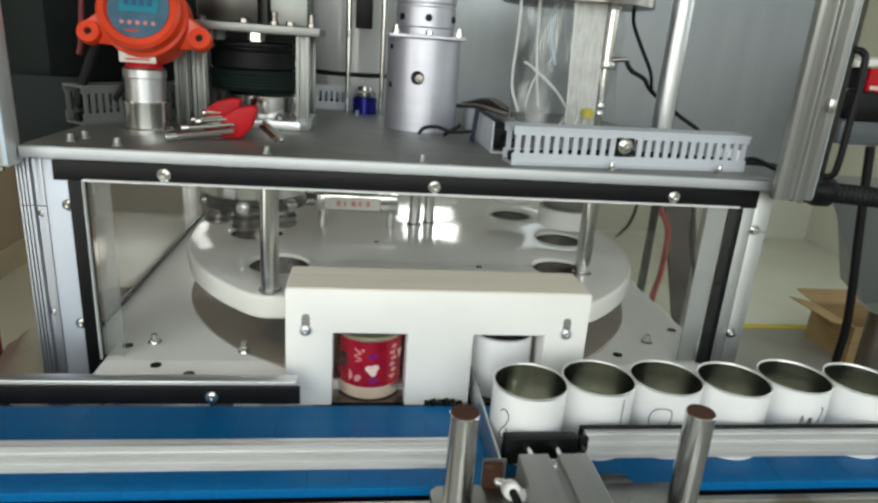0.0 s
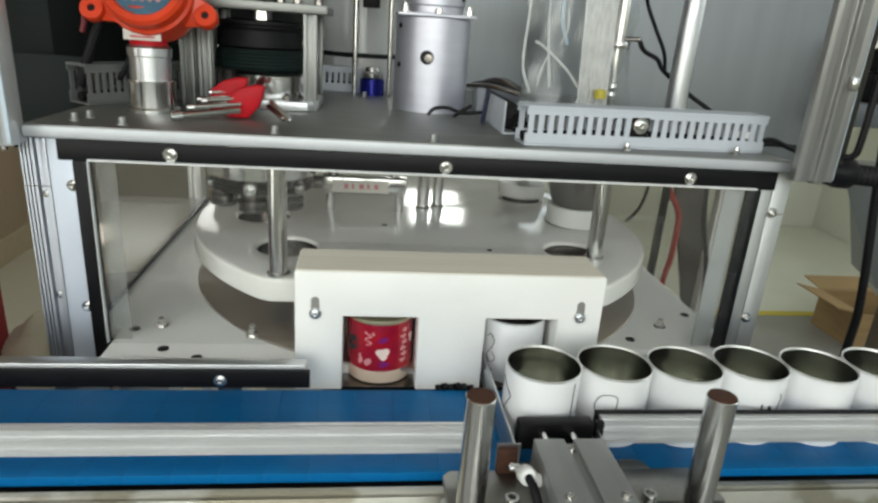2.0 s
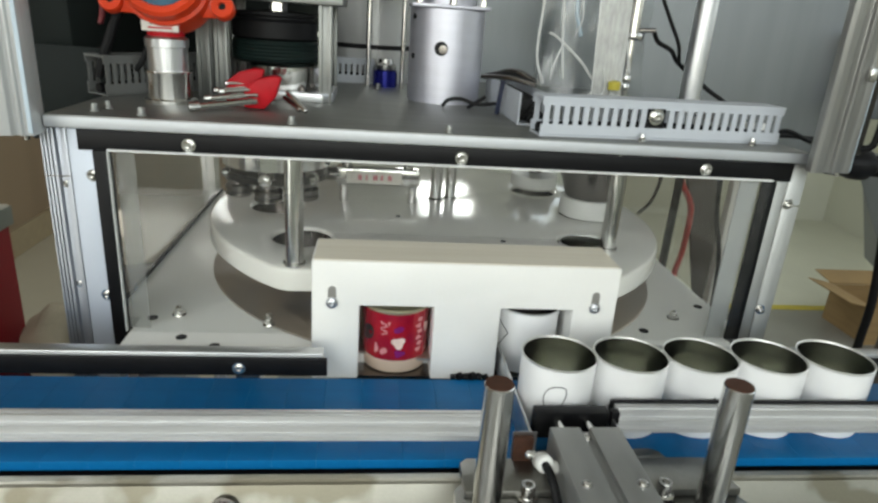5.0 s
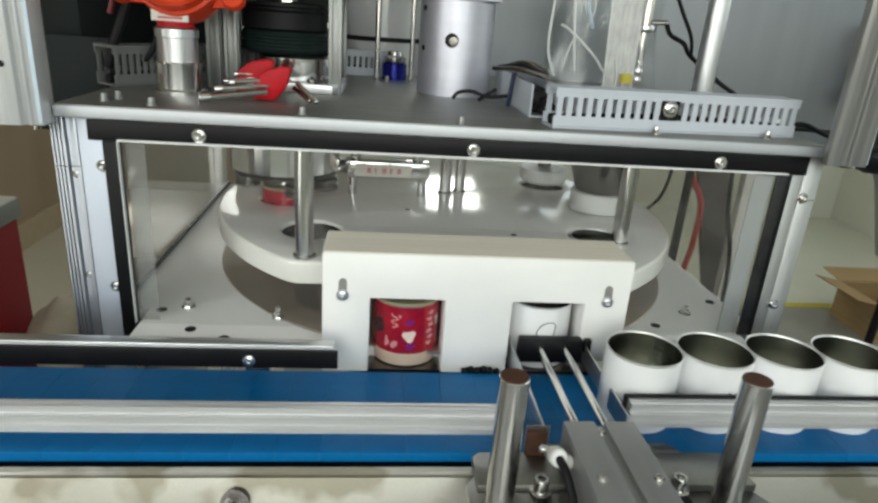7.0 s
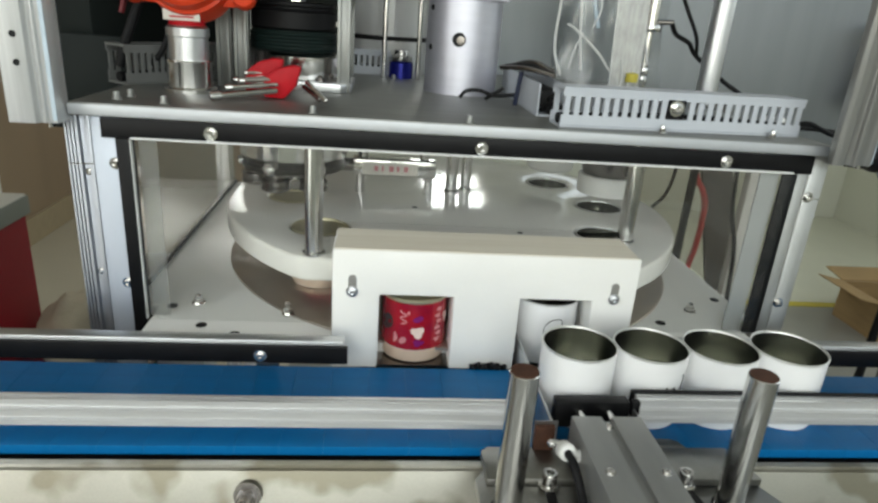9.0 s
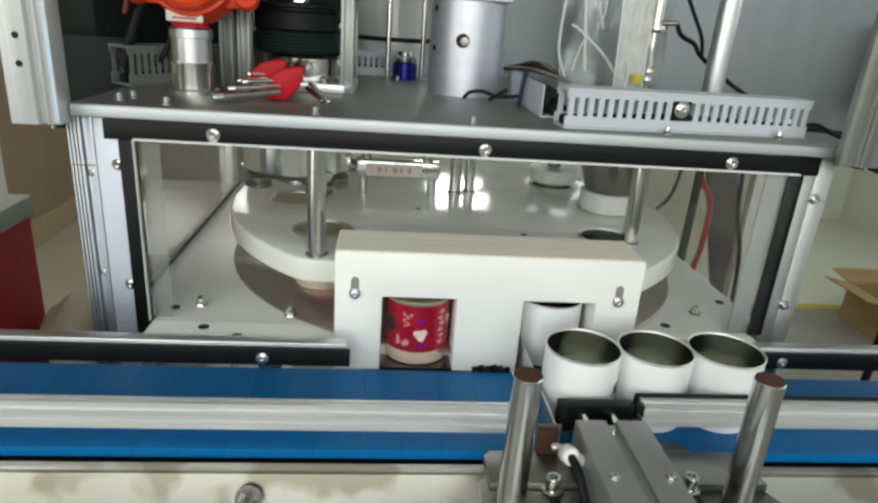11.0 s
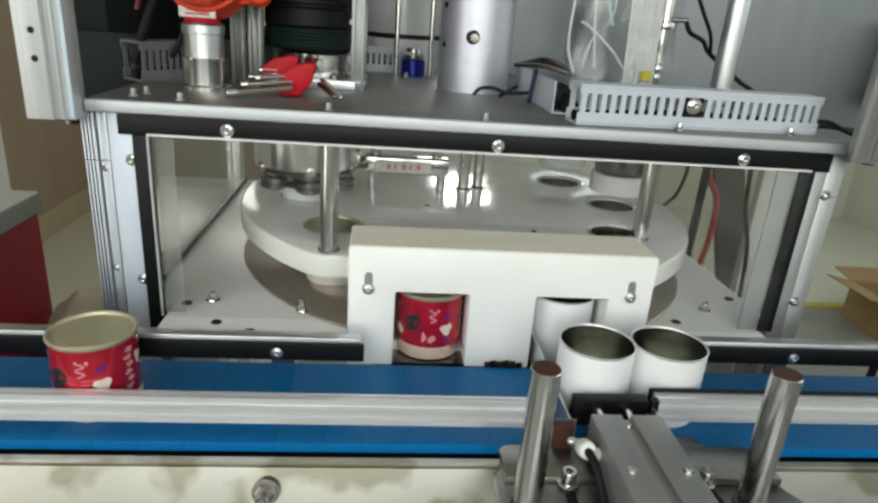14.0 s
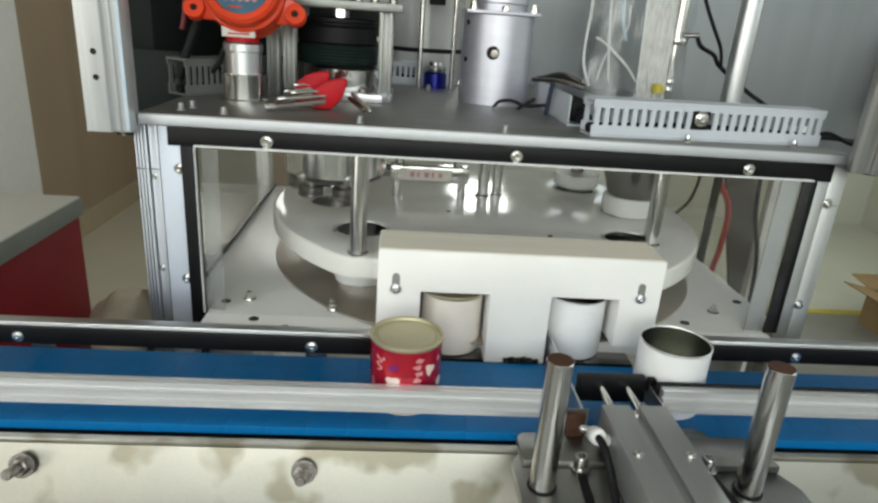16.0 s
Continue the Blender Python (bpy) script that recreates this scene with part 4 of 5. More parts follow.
solid("cable_tie", tube([(0.176, 0.262, TOP1 + 0.001), (0.177, 0.258, TOP1 + 0.020), (0.179, 0.255, TOP1 + 0.046)], 0.0034), mat("dark blue cable", (0.012, 0.018, 0.05), 0.4), "short dark blue cable standing at the duct", "cable")
solid("cable_end", tube([(0.495, 0.13, TOP1 + 0.012), (0.515, 0.13, TOP1 + 0.016), (0.55, 0.13, TOP1 + 0.004), (0.60, 0.13, TOP1 - 0.004)], 0.003, bm=tube([(0.49, 0.14, TOP1 + 0.006), (0.53, 0.15, TOP1 + 0.008), (0.60, 0.15, TOP1 + 0.002)], 0.003)), RUBBER, "thin black cables leaving the duct", "cable")

motor = thing("servo_housing", (0.108, 0.385, TOP1), "grey cylindrical motor housing with an access hole", "motor")
MX, MY, MR = 0.113, 0.385, 0.0545
part("barrel", lathe([(0, TOP1), (MR, TOP1), (MR, 0.384), (MR - 0.001, 0.3848), (0, 0.3848)], 64, (MX, MY, 0)), CAST, motor)
ha2 = Vector((MX + 0.0, MY, 0.331))
dirh = Vector((-0.22, -0.975, 0)).normalized()
part("access_hole", lathe([(0, 0), (0.0098, 0), (0.0098, 0.0012), (0, 0.0012)], 24, ha2 + dirh * (MR - 0.0004), dirh), RUBBER, motor, "dark round access hole")
part("hole_screw", lathe([(0, 0), (0.006, 0), (0.006, 0.0008), (0, 0.0012)], 16, ha2 + dirh * (MR + 0.0008) + Vector((0.0025, 0, -0.001)), dirh), STEEL_DARK, motor)
part("flange", box(MX - 0.0555, MX + 0.0555, MY - 0.050, MY + 0.050, 0.385, 0.3905, 0.002), CAST, motor, "square flange")
for sx in (-1, 1):
    part("flange_bolt", hex_bm((MX + sx * 0.045, MY - 0.042, 0.3905), (0, 0, 1), 0.005, 0.007, 0.005, 0.004), STEEL, motor)
part("flange_bolt", hex_bm((MX + 0.002, MY - 0.045, 0.3905), (0, 0, 1), 0.005, 0.007), STEEL, motor)
part("motor_body", lathe([(0, 0.3906), (0.041, 0.3906), (0.041, 0.400), (0.044, 0.402), (0.044, 0.428), (0.0425, 0.430), (0.0425, 0.433), (0.044, 0.435), (0.044, 0.62), (0, 0.62)], 48, (MX, MY, 0)), CAST, motor, "upper motor body")
for a in (215, 270, 330):
    d = Vector((math.cos(radians(a)), math.sin(radians(a)), 0))
    part("cap_screw", lathe([(0, 0), (0.005, 0), (0.005, 0.002), (0, 0.002)], 14, Vector((MX, MY, 0.414)) + d * 0.0435, d), RUBBER, motor)
for z in (0.318, 0.372):
    part("screw_hole", lathe([(0, 0), (0.004, 0), (0.004, 0.001), (0, 0.001)], 14, Vector((MX, MY, z)) + Vector((-0.9, -0.43, 0)).normalized() * MR, (-0.9, -0.43, 0)), RUBBER, motor)

gantry = thing("drive_gantry", (-0.118, 0.33, TOP1), "aluminium gantry over a black belt pulley stack", "machine drive")
part("cross_plate", box(-0.225, -0.035, 0.275, 0.42, 0.3775, 0.3885, 0.0015), ALU_PLATE, gantry, "aluminium cross plate")
for x0 in (-0.222, -0.200, -0.066):
    for y0 in (0.280, 0.395):
        part("gantry_post", extrusion(x0, x0 + 0.017, y0, y0 + 0.02, TOP1, 0.3772), ALU_PLATE, gantry, "slim aluminium post")
part("upper_pulley", lathe([(0, 0.329), (0.054, 0.329), (0.058, 0.332), (0.058, 0.352), (0.054, 0.355), (0.052, 0.3555), (0.052, 0.358), (0.056, 0.360), (0.056, 0.364), (0.03, 0.366), (0, 0.366)], 56, (-0.130, 0.345, 0)), RUBBER, gantry, "black toothed pulley")
low = lathe([(0, 0.300), (0.054, 0.300), (0.060, 0.303)] + [(0.060 if i % 2 else 0.0585, 0.304 + 0.0022 * i) for i in range(10)] + [(0.056, 0.3285), (0, 0.3285)], 56, (-0.130, 0.345, 0))
part("lower_pulley", low, DARK_GREEN, gantry, "dark green ribbed coupling")
part("hub", lathe([(0, TOP1 + 0.013), (0.050, TOP1 + 0.013), (0.052, TOP1 + 0.016), (0.052, 0.296), (0.046, 0.2998), (0, 0.2998)], 48, (-0.112, 0.335, 0)), STEEL, gantry, "steel hub ring")
part("hub_foot", prism([(-0.172, 0.272), (-0.060, 0.272), (-0.046, 0.286), (-0.046, 0.385), (-0.172, 0.385)], TOP1 + 0.0003, TOP1 + 0.0125, "z", 0.002), ALU, gantry, "rounded aluminium foot")
for x, y in ((-0.088, 0.288), (-0.065, 0.300), (-0.15, 0.285)):
    part("hub_bolt", hex_bm((x, y, TOP1 + 0.0125), (0, 0, 1), 0.0048, 0.006), STEEL_DARK, gantry)
part("shaft_nut", lathe([(0, 0.366), (0.012, 0.366), (0.012, 0.3773), (0, 0.3773)], 6, (-0.125, 0.335, 0)), STEEL, gantry)
for k, x in enumerate((-0.19, -0.165, -0.135, -0.10, -0.075, -0.05)):
    part("cross_bolt", hex_bm((x, 0.30 + 0.03 * (k % 2), 0.3885), (0, 0, 1), 0.006, 0.006, 0.012 if k % 2 else 0.0, 0.005), STEEL_DARK, gantry)
part("upper_block", box(-0.20, -0.12, 0.32, 0.41, 0.3888, 0.45, 0.002), BLACKENED, gantry, "dark steel block")
part("upper_block", box(-0.105, -0.055, 0.33, 0.40, 0.3888, 0.43, 0.002), ALU_PLATE, gantry)
part("key_patch", box(-0.0725, -0.0685, 0.338, 0.346, 0.336, 0.3425), LABEL, gantry, "small white patch on the pulley")

for k, (x, y) in enumerate(((-0.003, 0.52), (0.055, 0.52))):
    r = thing("guide_rod", (x, y, TOP1), "slim polished guide rod", "rod", "guide rods")
    part("shaft", rod((x, y, TOP1), (x, y, 0.70), 0.0042, 16), STEEL, r)
part("slide_block", box(0.008, 0.036, 0.505, 0.535, 0.395, 0.50, 0.002), BLACK, r, "black slide block")
valve = thing("blue_valve", (0.027, 0.545, TOP1), "blue anodised air valve with steel cap", "valve")
part("barrel", lathe([(0, TOP1), (0.021, TOP1), (0.021, 0.280), (0, 0.280)], 28, (0.027, 0.545, 0)), BLUE, valve)
part("cap", lathe([(0, 0.280), (0.017, 0.280), (0.019, 0.283), (0.019, 0.290), (0.014, 0.293), (0.012, 0.300), (0, 0.301)], 28, (0.027, 0.545, 0)), STEEL, valve, "steel cap")
tank = thing("steel_tank", (0.006, 0.655, TOP1), "tall polished steel tank behind the rods", "tank")
part("shell", lathe([(0, TOP1), (0.075, TOP1), (0.079, TOP1 + 0.01), (0.079, 0.72), (0, 0.74)], 48, (0.004, 0.660, 0)), TANK_PALE, tank)
part("band", lathe([(0.0795, 0.312), (0.0812, 0.313), (0.0812, 0.319), (0.0795, 0.320), (0.0795, 0.312)], 48, (0.004, 0.660, 0)), RUBBER, tank, "thin black band")

nippers = thing("hex_key_set", (-0.13, 0.165, TOP1), "red-handled hex key set folded open on the plate", "tool")
for x, y, s in ((-0.157, 0.232, 1.08), (-0.128, 0.186, 1.0)):
    fin = [(x - 0.018 * s, TOP1 + 0.002), (x + 0.006 * s, TOP1 + 0.001), (x + 0.020 * s, TOP1 + 0.016 * s), (x + 0.027 * s, TOP1 + 0.040 * s), (x + 0.016 * s, TOP1 + 0.041 * s), (x - 0.002 * s, TOP1 + 0.036 * s), (x - 0.017 * s, TOP1 + 0.024 * s)]
    part("handle", prism(fin, y - 0.007, y + 0.007, "y", 0.003), RED_PLASTIC, nippers, "red plastic handle")
for k, (a, b_) in enumerate((((-0.196, 0.132, 0.006), (-0.128, 0.170, 0.012)), ((-0.186, 0.160, 0.013), (-0.128, 0.178, 0.018)), ((-0.172, 0.172, 0.020), (-0.128, 0.184, 0.024)), ((-0.196, 0.205, 0.006), (-0.150, 0.220, 0.014)), ((-0.188, 0.216, 0.016), (-0.150, 0.224, 0.020)), ((-0.176, 0.226, 0.024), (-0.148, 0.228, 0.026)))):
    a, b_ = Vector(a) + Vector((0, 0, TOP1)), Vector(b_) + Vector((0, 0, TOP1))
    bm = rod(a, b_, 0.0026 if k else 0.0034, 8)
    rod(a, a + (b_ - a) * 0.16, 0.0038 if k else 0.005, 14, bm=bm)
    part("key", bm, POST, nippers, "steel hex key")
part("key", rod((-0.096, 0.190, TOP1 + 0.022), (-0.070, 0.160, TOP1 + 0.004), 0.003, 8), POST, nippers)
part("key", rod((-0.100, 0.194, TOP1 + 0.016), (-0.078, 0.168, TOP1 + 0.004), 0.003, 8), STEEL_DARK, nippers)

# plastic film bag, filler pipe and uprights behind the ducts
solid("pipe_upright", rod((0.522, 0.415, TOP1), (0.522, 0.415, 0.80), 0.0165, 32), ALU_V, "thick polished steel upright pipe", "pipe")
fp = thing("filler_pipe", (0.395, 0.40, TOP1), "slim steel filler pipe with clamp joints", "pipe")
part("pipe", rod((0.403, 0.40, 0.362), (0.403, 0.40, 0.72), 0.0105, 20), STEEL, fp)
part("lower_pipe", rod((0.403, 0.40, TOP1), (0.403, 0.40, 0.3618), 0.0062, 18), STEEL, fp, "thin lower steel pipe")
for z, r0, r1 in ((0.283, 0.0063, 0.0085), (0.296, 0.0063, 0.0090), (0.360, 0.0106, 0.0165), (0.448, 0.0106, 0.0155)):
    part("clamp", lathe([(r0, 0), (r1 - 0.001, 0), (r1, 0.003), (r1, 0.008), (r1 - 0.001, 0.011), (r0, 0.011)], 20, (0.403, 0.40, z)), STEEL, fp, "steel clamp joint")
part("lever", rod((0.403, 0.40, 0.374), (0.435, 0.39, 0.376), 0.0035, 12), STEEL_DARK, fp)
part("top_disc", lathe([(0, 0.452), (0.118, 0.452), (0.118, 0.462), (0, 0.462)], 48, (0.355, 0.43, 0)), STEEL_DARK, fp, "dark steel disc")
part("hose", tube([(0.445, 0.42, 0.452), (0.453, 0.43, 0.430), (0.474, 0.43, 0.392), (0.494, 0.43, 0.358), (0.505, 0.44, 0.33)], 0.003), RUBBER, fp, "black hose")
part("hose", tube([(0.434, 0.395, 0.376), (0.464, 0.44, 0.359), (0.489, 0.44, 0.347), (0.506, 0.445, 0.329), (0.561, 0.445, 0.292), (0.59, 0.44, 0.275), (0.61, 0.44, 0.262)], 0.0036), RUBBER, fp, "black hose")
part("blue_tube", tube([(0.355, 0.42, 0.47), (0.318, 0.41, 0.45), (0.312, 0.405, 0.40), (0.322, 0.40, 0.36)], 0.003), mat("clear blue tube", (0.50, 0.62, 0.72), 0.2), fp, "pale blue air tube")
part("yellow_fitting", lathe([(0, 0), (0.009, 0), (0.009, 0.012), (0, 0.014)], 14, (0.366, 0.345, 0.288)), YELLOW, fp, "yellow fitting")

# Opaque whitish tubes: the glints of clear plastic are put into their colour.
for pts in (
        [(0.25, 0.365, 0.449), (0.25, 0.365, 0.403), (0.248, 0.365, 0.330), (0.262, 0.365, 0.290)],
        [(0.263, 0.365, 0.363), (0.277, 0.365, 0.356), (0.316, 0.365, 0.325), (0.337, 0.365, 0.301), (0.355, 0.365, 0.287)],
        [(0.348, 0.365, 0.377), (0.363, 0.365, 0.337), (0.385, 0.365, 0.295)],
        [(0.362, 0.365, 0.45), (0.376, 0.365, 0.387), (0.394, 0.365, 0.313)],
        [(0.278, 0.365, 0.452), (0.281, 0.365, 0.381), (0.292, 0.365, 0.299)],
):
    part("clear_tube", tube(pts, 0.002, 8), CLEAR, fp, "clear plastic tube with its white glints painted in")


def crumpled(cx, cy, z0, z1, rx, ry, seed, folds):
    """A loose film bag: a wavy tube of thin sheet."""
    rnd, b, rings = random.Random(seed), bmesh.new(), []
    ph = [rnd.uniform(0, 6.28) for _ in range(8)]
    for j in range(15):
        v = j / 14
        z, row = z0 + (z1 - z0) * v, []
        for i in range(48):
            a = 2 * math.pi * i / 48
            r = 1 + 0.13 * math.sin(folds * a + ph[0] + 2.2 * v) + 0.08 * math.sin(2 * folds * a + ph[1] - 5 * v) + 0.05 * math.sin(9 * v + ph[2] + 3 * a)
            row.append(b.verts.new((cx + rx * r * math.cos(a) * (1 - 0.16 * v), cy + ry * r * math.sin(a), z)))
        rings.append(row)
    for p, q in zip(rings, rings[1:]):
        for i in range(48):
            b.faces.new([p[i], p[(i + 1) % 48], q[(i + 1) % 48], q[i]])
    return b


bag = solid("film_bag", crumpled(0.345, 0.425, TOP1 + 0.001, 0.4515, 0.085, 0.05, 3, 5), FILM, "crumpled clear plastic film bag round the filler", "plastic bag")


def on_bag(name, bm, material, label):
    """A piece of the bag, given in the room's space."""
    return part(name, bm, material, bag, label)


on_bag("film_strip", prism([(0.3355, TOP1 + 0.002), (0.381, TOP1 + 0.002), (0.377, 0.4515), (0.328, 0.4515)], 0.352, 0.3535, "y"), MILKY, "milky plastic sheet strip")
# Pale bar and threads paint the glints along the film's edge and creases.
on_bag("film_edge", prism([(0.3345, TOP1 + 0.002), (0.3362, TOP1 + 0.002), (0.3287, 0.4515), (0.3270, 0.4515)], 0.3505, 0.3518, "y"), CLEAR, "folded film edge with its bright glint painted in")
for _k, (_a, _b, _c) in enumerate((((0.345, 0.268), (0.352, 0.290), (0.347, 0.318)), ((0.352, 0.262), (0.362, 0.276), (0.360, 0.300)), ((0.300, 0.262), (0.318, 0.270), (0.334, 0.284)), ((0.268, 0.300), (0.274, 0.330), (0.284, 0.352)), ((0.296, 0.360), (0.305, 0.385), (0.302, 0.410)))):
    on_bag("fold", tube([(_a[0], 0.3475, _a[1]), (_b[0], 0.3470, _b[1]), (_c[0], 0.3475, _c[1])], 0.0011, 6), CLEAR, "pale thread painted as the glint of a film crease")

# enclosure: back panel, dark panel, hanging doors
solid("back_panel", prism([(0.10, TOP0 + 0.002), (0.53, TOP0 + 0.002), (0.55, 0.11), (1.055, 0.11), (1.055, 1.1), (0.10, 1.1)], 0.744, 0.748, "y"), SHEET, "brushed stainless enclosure back panel", "panel")
solid("dark_panel", prism([(-0.46, 0.30), (-0.375, 0.28), (-0.085, 0.77), (-0.13, 0.80)], TOP1 + 0.0005, 1.1, "z", 0.003), DARK_PANEL, "dark tinted enclosure side panel", "panel")
solid("dark_panel", box(-0.430, -0.3262, 0.262, 0.267, 0.190, TOP1 + 0.055, 0.001), DARK_PANEL, "dark tinted skirt beside the top plate", "panel")


def hanging_door(outline, z0, label, holes, rim):
    x0, y0 = outline[0]
    x1 = max(x for x, y in outline)
    d = thing("guard_door", ((x0 + x1) / 2, y0, z0), label, "guard door")
    part("stile", prism(outline, z0, 1.2, "z", 0.0008), DOOR if x0 < 0 else DOOR_DARKER, d, "ridged aluminium door stile")
    for z in holes:
        part("screw_hole", lathe([(0, 0), (0.0032, 0), (0.0032, 0.0006), (0, 0.0006)], 14, (x0 + (x1 - x0) * 0.36, y0, z), (0, -1, 0)), RUBBER, d)
    # Bluish strip paints a reflection along the stile's edge.
    part("rim_reflection", box(*rim), mat("pale blue painted reflection", (0.52, 0.62, 0.70), 0.3), d, "pale bluish strip painted as a reflection on the door edge")
    part("lock_stud", lathe([(0, 0), (0.003, 0), (0.003, 0.004), (0, 0.004)], 10, (x0 + (x1 - x0) * 0.8, y0 + 0.008, z0), (0, 0, -1)), STEEL, d)
    return d


LEFT_STILE = [(-0.370, 0.052), (-0.3445, 0.052), (-0.3425, 0.058), (-0.339, 0.058), (-0.338, 0.0555), (-0.3355, 0.0555), (-0.3345, 0.058), (-0.326, 0.058), (-0.326, 0.084), (-0.370, 0.084)]
RIGHT_STILE = [(0.4945, 0.046), (0.499, 0.044), (0.507, 0.0445), (0.508, 0.0475), (0.5165, 0.0475), (0.5175, 0.043), (0.5215, 0.043), (0.5225, 0.0475), (0.535, 0.049), (0.5415, 0.047), (0.5415, 0.056), (0.4945, 0.056)]
hanging_door(LEFT_STILE, 0.234, "open aluminium guard door stile with screw holes", (0.292, 0.318), (-0.3302, -0.3262, 0.0565, 0.0578, 0.237, 1.19))
dr = hanging_door(RIGHT_STILE, 0.237, "open aluminium guard door stile with black handle", (), (0.5418, 0.5424, 0.047, 0.054, 0.24, 1.19))
BRONZE = mat("dark bronze anodised strip", (0.10, 0.095, 0.085), 0.35, 0.8, 0.2, 20, 0.05, 300, (10, 10, 1))
part("seal_strip", box(0.5430, 0.5510, 0.049, 0.062, 0.258, 1.19, 0.001), BRONZE, dr, "dark bronze sealing strip")
part("handle", tube([(0.549, 0.048, 0.405), (0.554, 0.042, 0.402), (0.556, 0.039, 0.390), (0.556, 0.038, 0.33), (0.556, 0.039, 0.281), (0.554, 0.042, 0.269), (0.549, 0.048, 0.266)], 0.0038, 14), BLACK, dr, "black pull handle")
part("latch", box(0.5300, 0.5385, 0.0415, 0.0480, 0.338, 0.352, 0.0012), STEEL, dr, "small steel latch plate")
hose = solid("corrugated_hose", lathe([(0, 0)] + [((0.0105 if i % 2 else 0.0125), 0.004 * i) for i in range(60)] + [(0, 0.24)], 20, (0.552, 0.075, 0.245), (0.97, 0.12, -0.08)), RUBBER, "black corrugated cable hose", "hose")
part("hose_gland", lathe([(0, -0.03), (0.016, -0.03), (0.016, 0.0), (0.0185, 0.004), (0.0185, 0.02), (0.014, 0.024), (0, 0.024)], 24, (0.562, 0.076, 0.2445), (0.97, 0.12, -0.08)), BLACK, hose, "black hose gland")

# cables and uprights beside the machine, seen through the guards
solid("air_hose", tube([(0.600, 0.62, 0.23), (0.640, 0.62, 0.10), (0.666, 0.62, 0.056), (0.677, 0.62, 0.02), (0.676, 0.62, -0.06), (0.668, 0.62, -0.12), (0.66, 0.62, -0.3)], 0.0062), HOSE_RED, "curved red air hose behind the guard", "hose")
solid("power_cable", tube([(0.600, 0.62, 0.20), (0.598, 0.62, 0.10), (0.586, 0.62, 0.047), (0.562, 0.62, 0.018)], 0.0036), RUBBER, "black curved power cable", "cable")
solid("power_cable", tube([(0.590, 0.40, 0.22), (0.598, 0.40, 0.148), (0.606, 0.40, 0.08), (0.624, 0.40, 0.02), (0.632, 0.40, -0.04), (0.634, 0.40, -0.12), (0.62, 0.40, -0.3)], 0.0038), RUBBER, "black hanging power cable", "cable")
solid("steel_upright", rod((0.630, 0.62, Z0), (0.640, 0.62, 0.236), 0.0085), DARK_PANEL, "dark steel upright behind the machine", "upright")
solid("leaning_board", prism([(0.640, 0.236), (0.708, 0.236), (0.990, Z0), (0.920, Z0)], 0.66, 0.672, "y", 0.001), mat("dark brown board", (0.085, 0.075, 0.065), 0.35, 0.0, 0.2, 6, 0.05, 120), "dark brown board leaning behind the machine", "board")
solid("side_door_frame", box(0.655, 0.695, 0.45, 0.47, Z0, 0.236, 0.003), WHITE_PLASTIC, "white painted upright beside the machine", "upright")

# ---- to the east: hopper stand, parts and box ----
hop = thing("hopper", (1.25, 0.75, -0.3), "grey steel hopper on the east side", "hopper")
bm = bmesh.new()
ring0 = [bm.verts.new(v) for v in ((1.025, 0.62, 0.13), (1.60, 0.62, 0.13), (1.60, 0.86, 0.13), (1.22, 0.86, 0.13))]
ring1 = [bm.verts.new(v) for v in ((1.190, 0.63, -0.125), (1.46, 0.63, -0.125), (1.46, 0.80, -0.125), (1.26, 0.80, -0.125))]
for i in range(4):
    bm.faces.new([ring0[i], ring0[(i + 1) % 4], ring1[(i + 1) % 4], ring1[i]])
bm.faces.new(ring0)
bm.faces.new(ring1)
bmesh.ops.recalc_face_normals(bm, faces=bm.faces[:])
part("shell", bm, SHEET, hop, "sloping grey steel shell")
part("outlet", lathe([(0, 0), (0.045, 0), (0.075, 0.025), (0.085, 0.0545), (0, 0.0545)], 32, (1.335, 0.715, -0.18)), ALU, hop, "rounded outlet")
part("stand", box(1.31, 1.36, 0.69, 0.74, Z0, -0.1805, 0.004), STEEL_DARK, hop)
part("cable", tube([(1.054, 0.58, 0.24), (1.075, 0.575, 0.08), (1.105, 0.57, -0.13), (1.116, 0.58, -0.25), (1.13, 0.60, -0.5)], 0.009), RUBBER, hop, "thick black cable")
ctl = thing("control_box", (1.30, 0.68, 0.1305), "black control box with red front on a short pole", "control box")
part("pole", rod((1.30, 0.68, 0.1305), (1.30, 0.68, 0.2345), 0.012, 20), STEEL_DARK, ctl)
part("tray", box(1.02, 1.45, 0.635, 0.72, 0.235, 0.285, 0.005), mat("dark slate paint", (0.085, 0.095, 0.105), 0.4), ctl, "dark slate tray")
part("case", box(1.045, 1.45, 0.63, 0.70, 0.2855, 0.345, 0.006), BLACK, ctl)
part("red_front", box(1.060, 1.16, 0.640, 0.6495, 0.3455, 0.392, 0.002), RED_PLASTIC, ctl, "red front plate")
part("white_label", box(1.066, 1.15, 0.6380, 0.6395, 0.349, 0.357), LABEL, ctl)
part("back_block", box(1.060, 1.45, 0.650, 0.70, 0.3455, 0.392, 0.004), RUBBER, ctl)
part("cover", prism([(1.02, 0.392), (1.45, 0.44), (1.45, 0.452), (1.02, 0.404)], 0.632, 0.72, "y", 0.001), WHITE_PLASTIC, ctl, "pale sloping cover")

carton = thing("cardboard_box", (2.1, 2.05, Z0), "open brown cardboard box on the floor", "box")
CX0, CX1, CY0, CY1, CZ = 2.20, 2.65, 1.72, 2.00, Z0 + 0.175
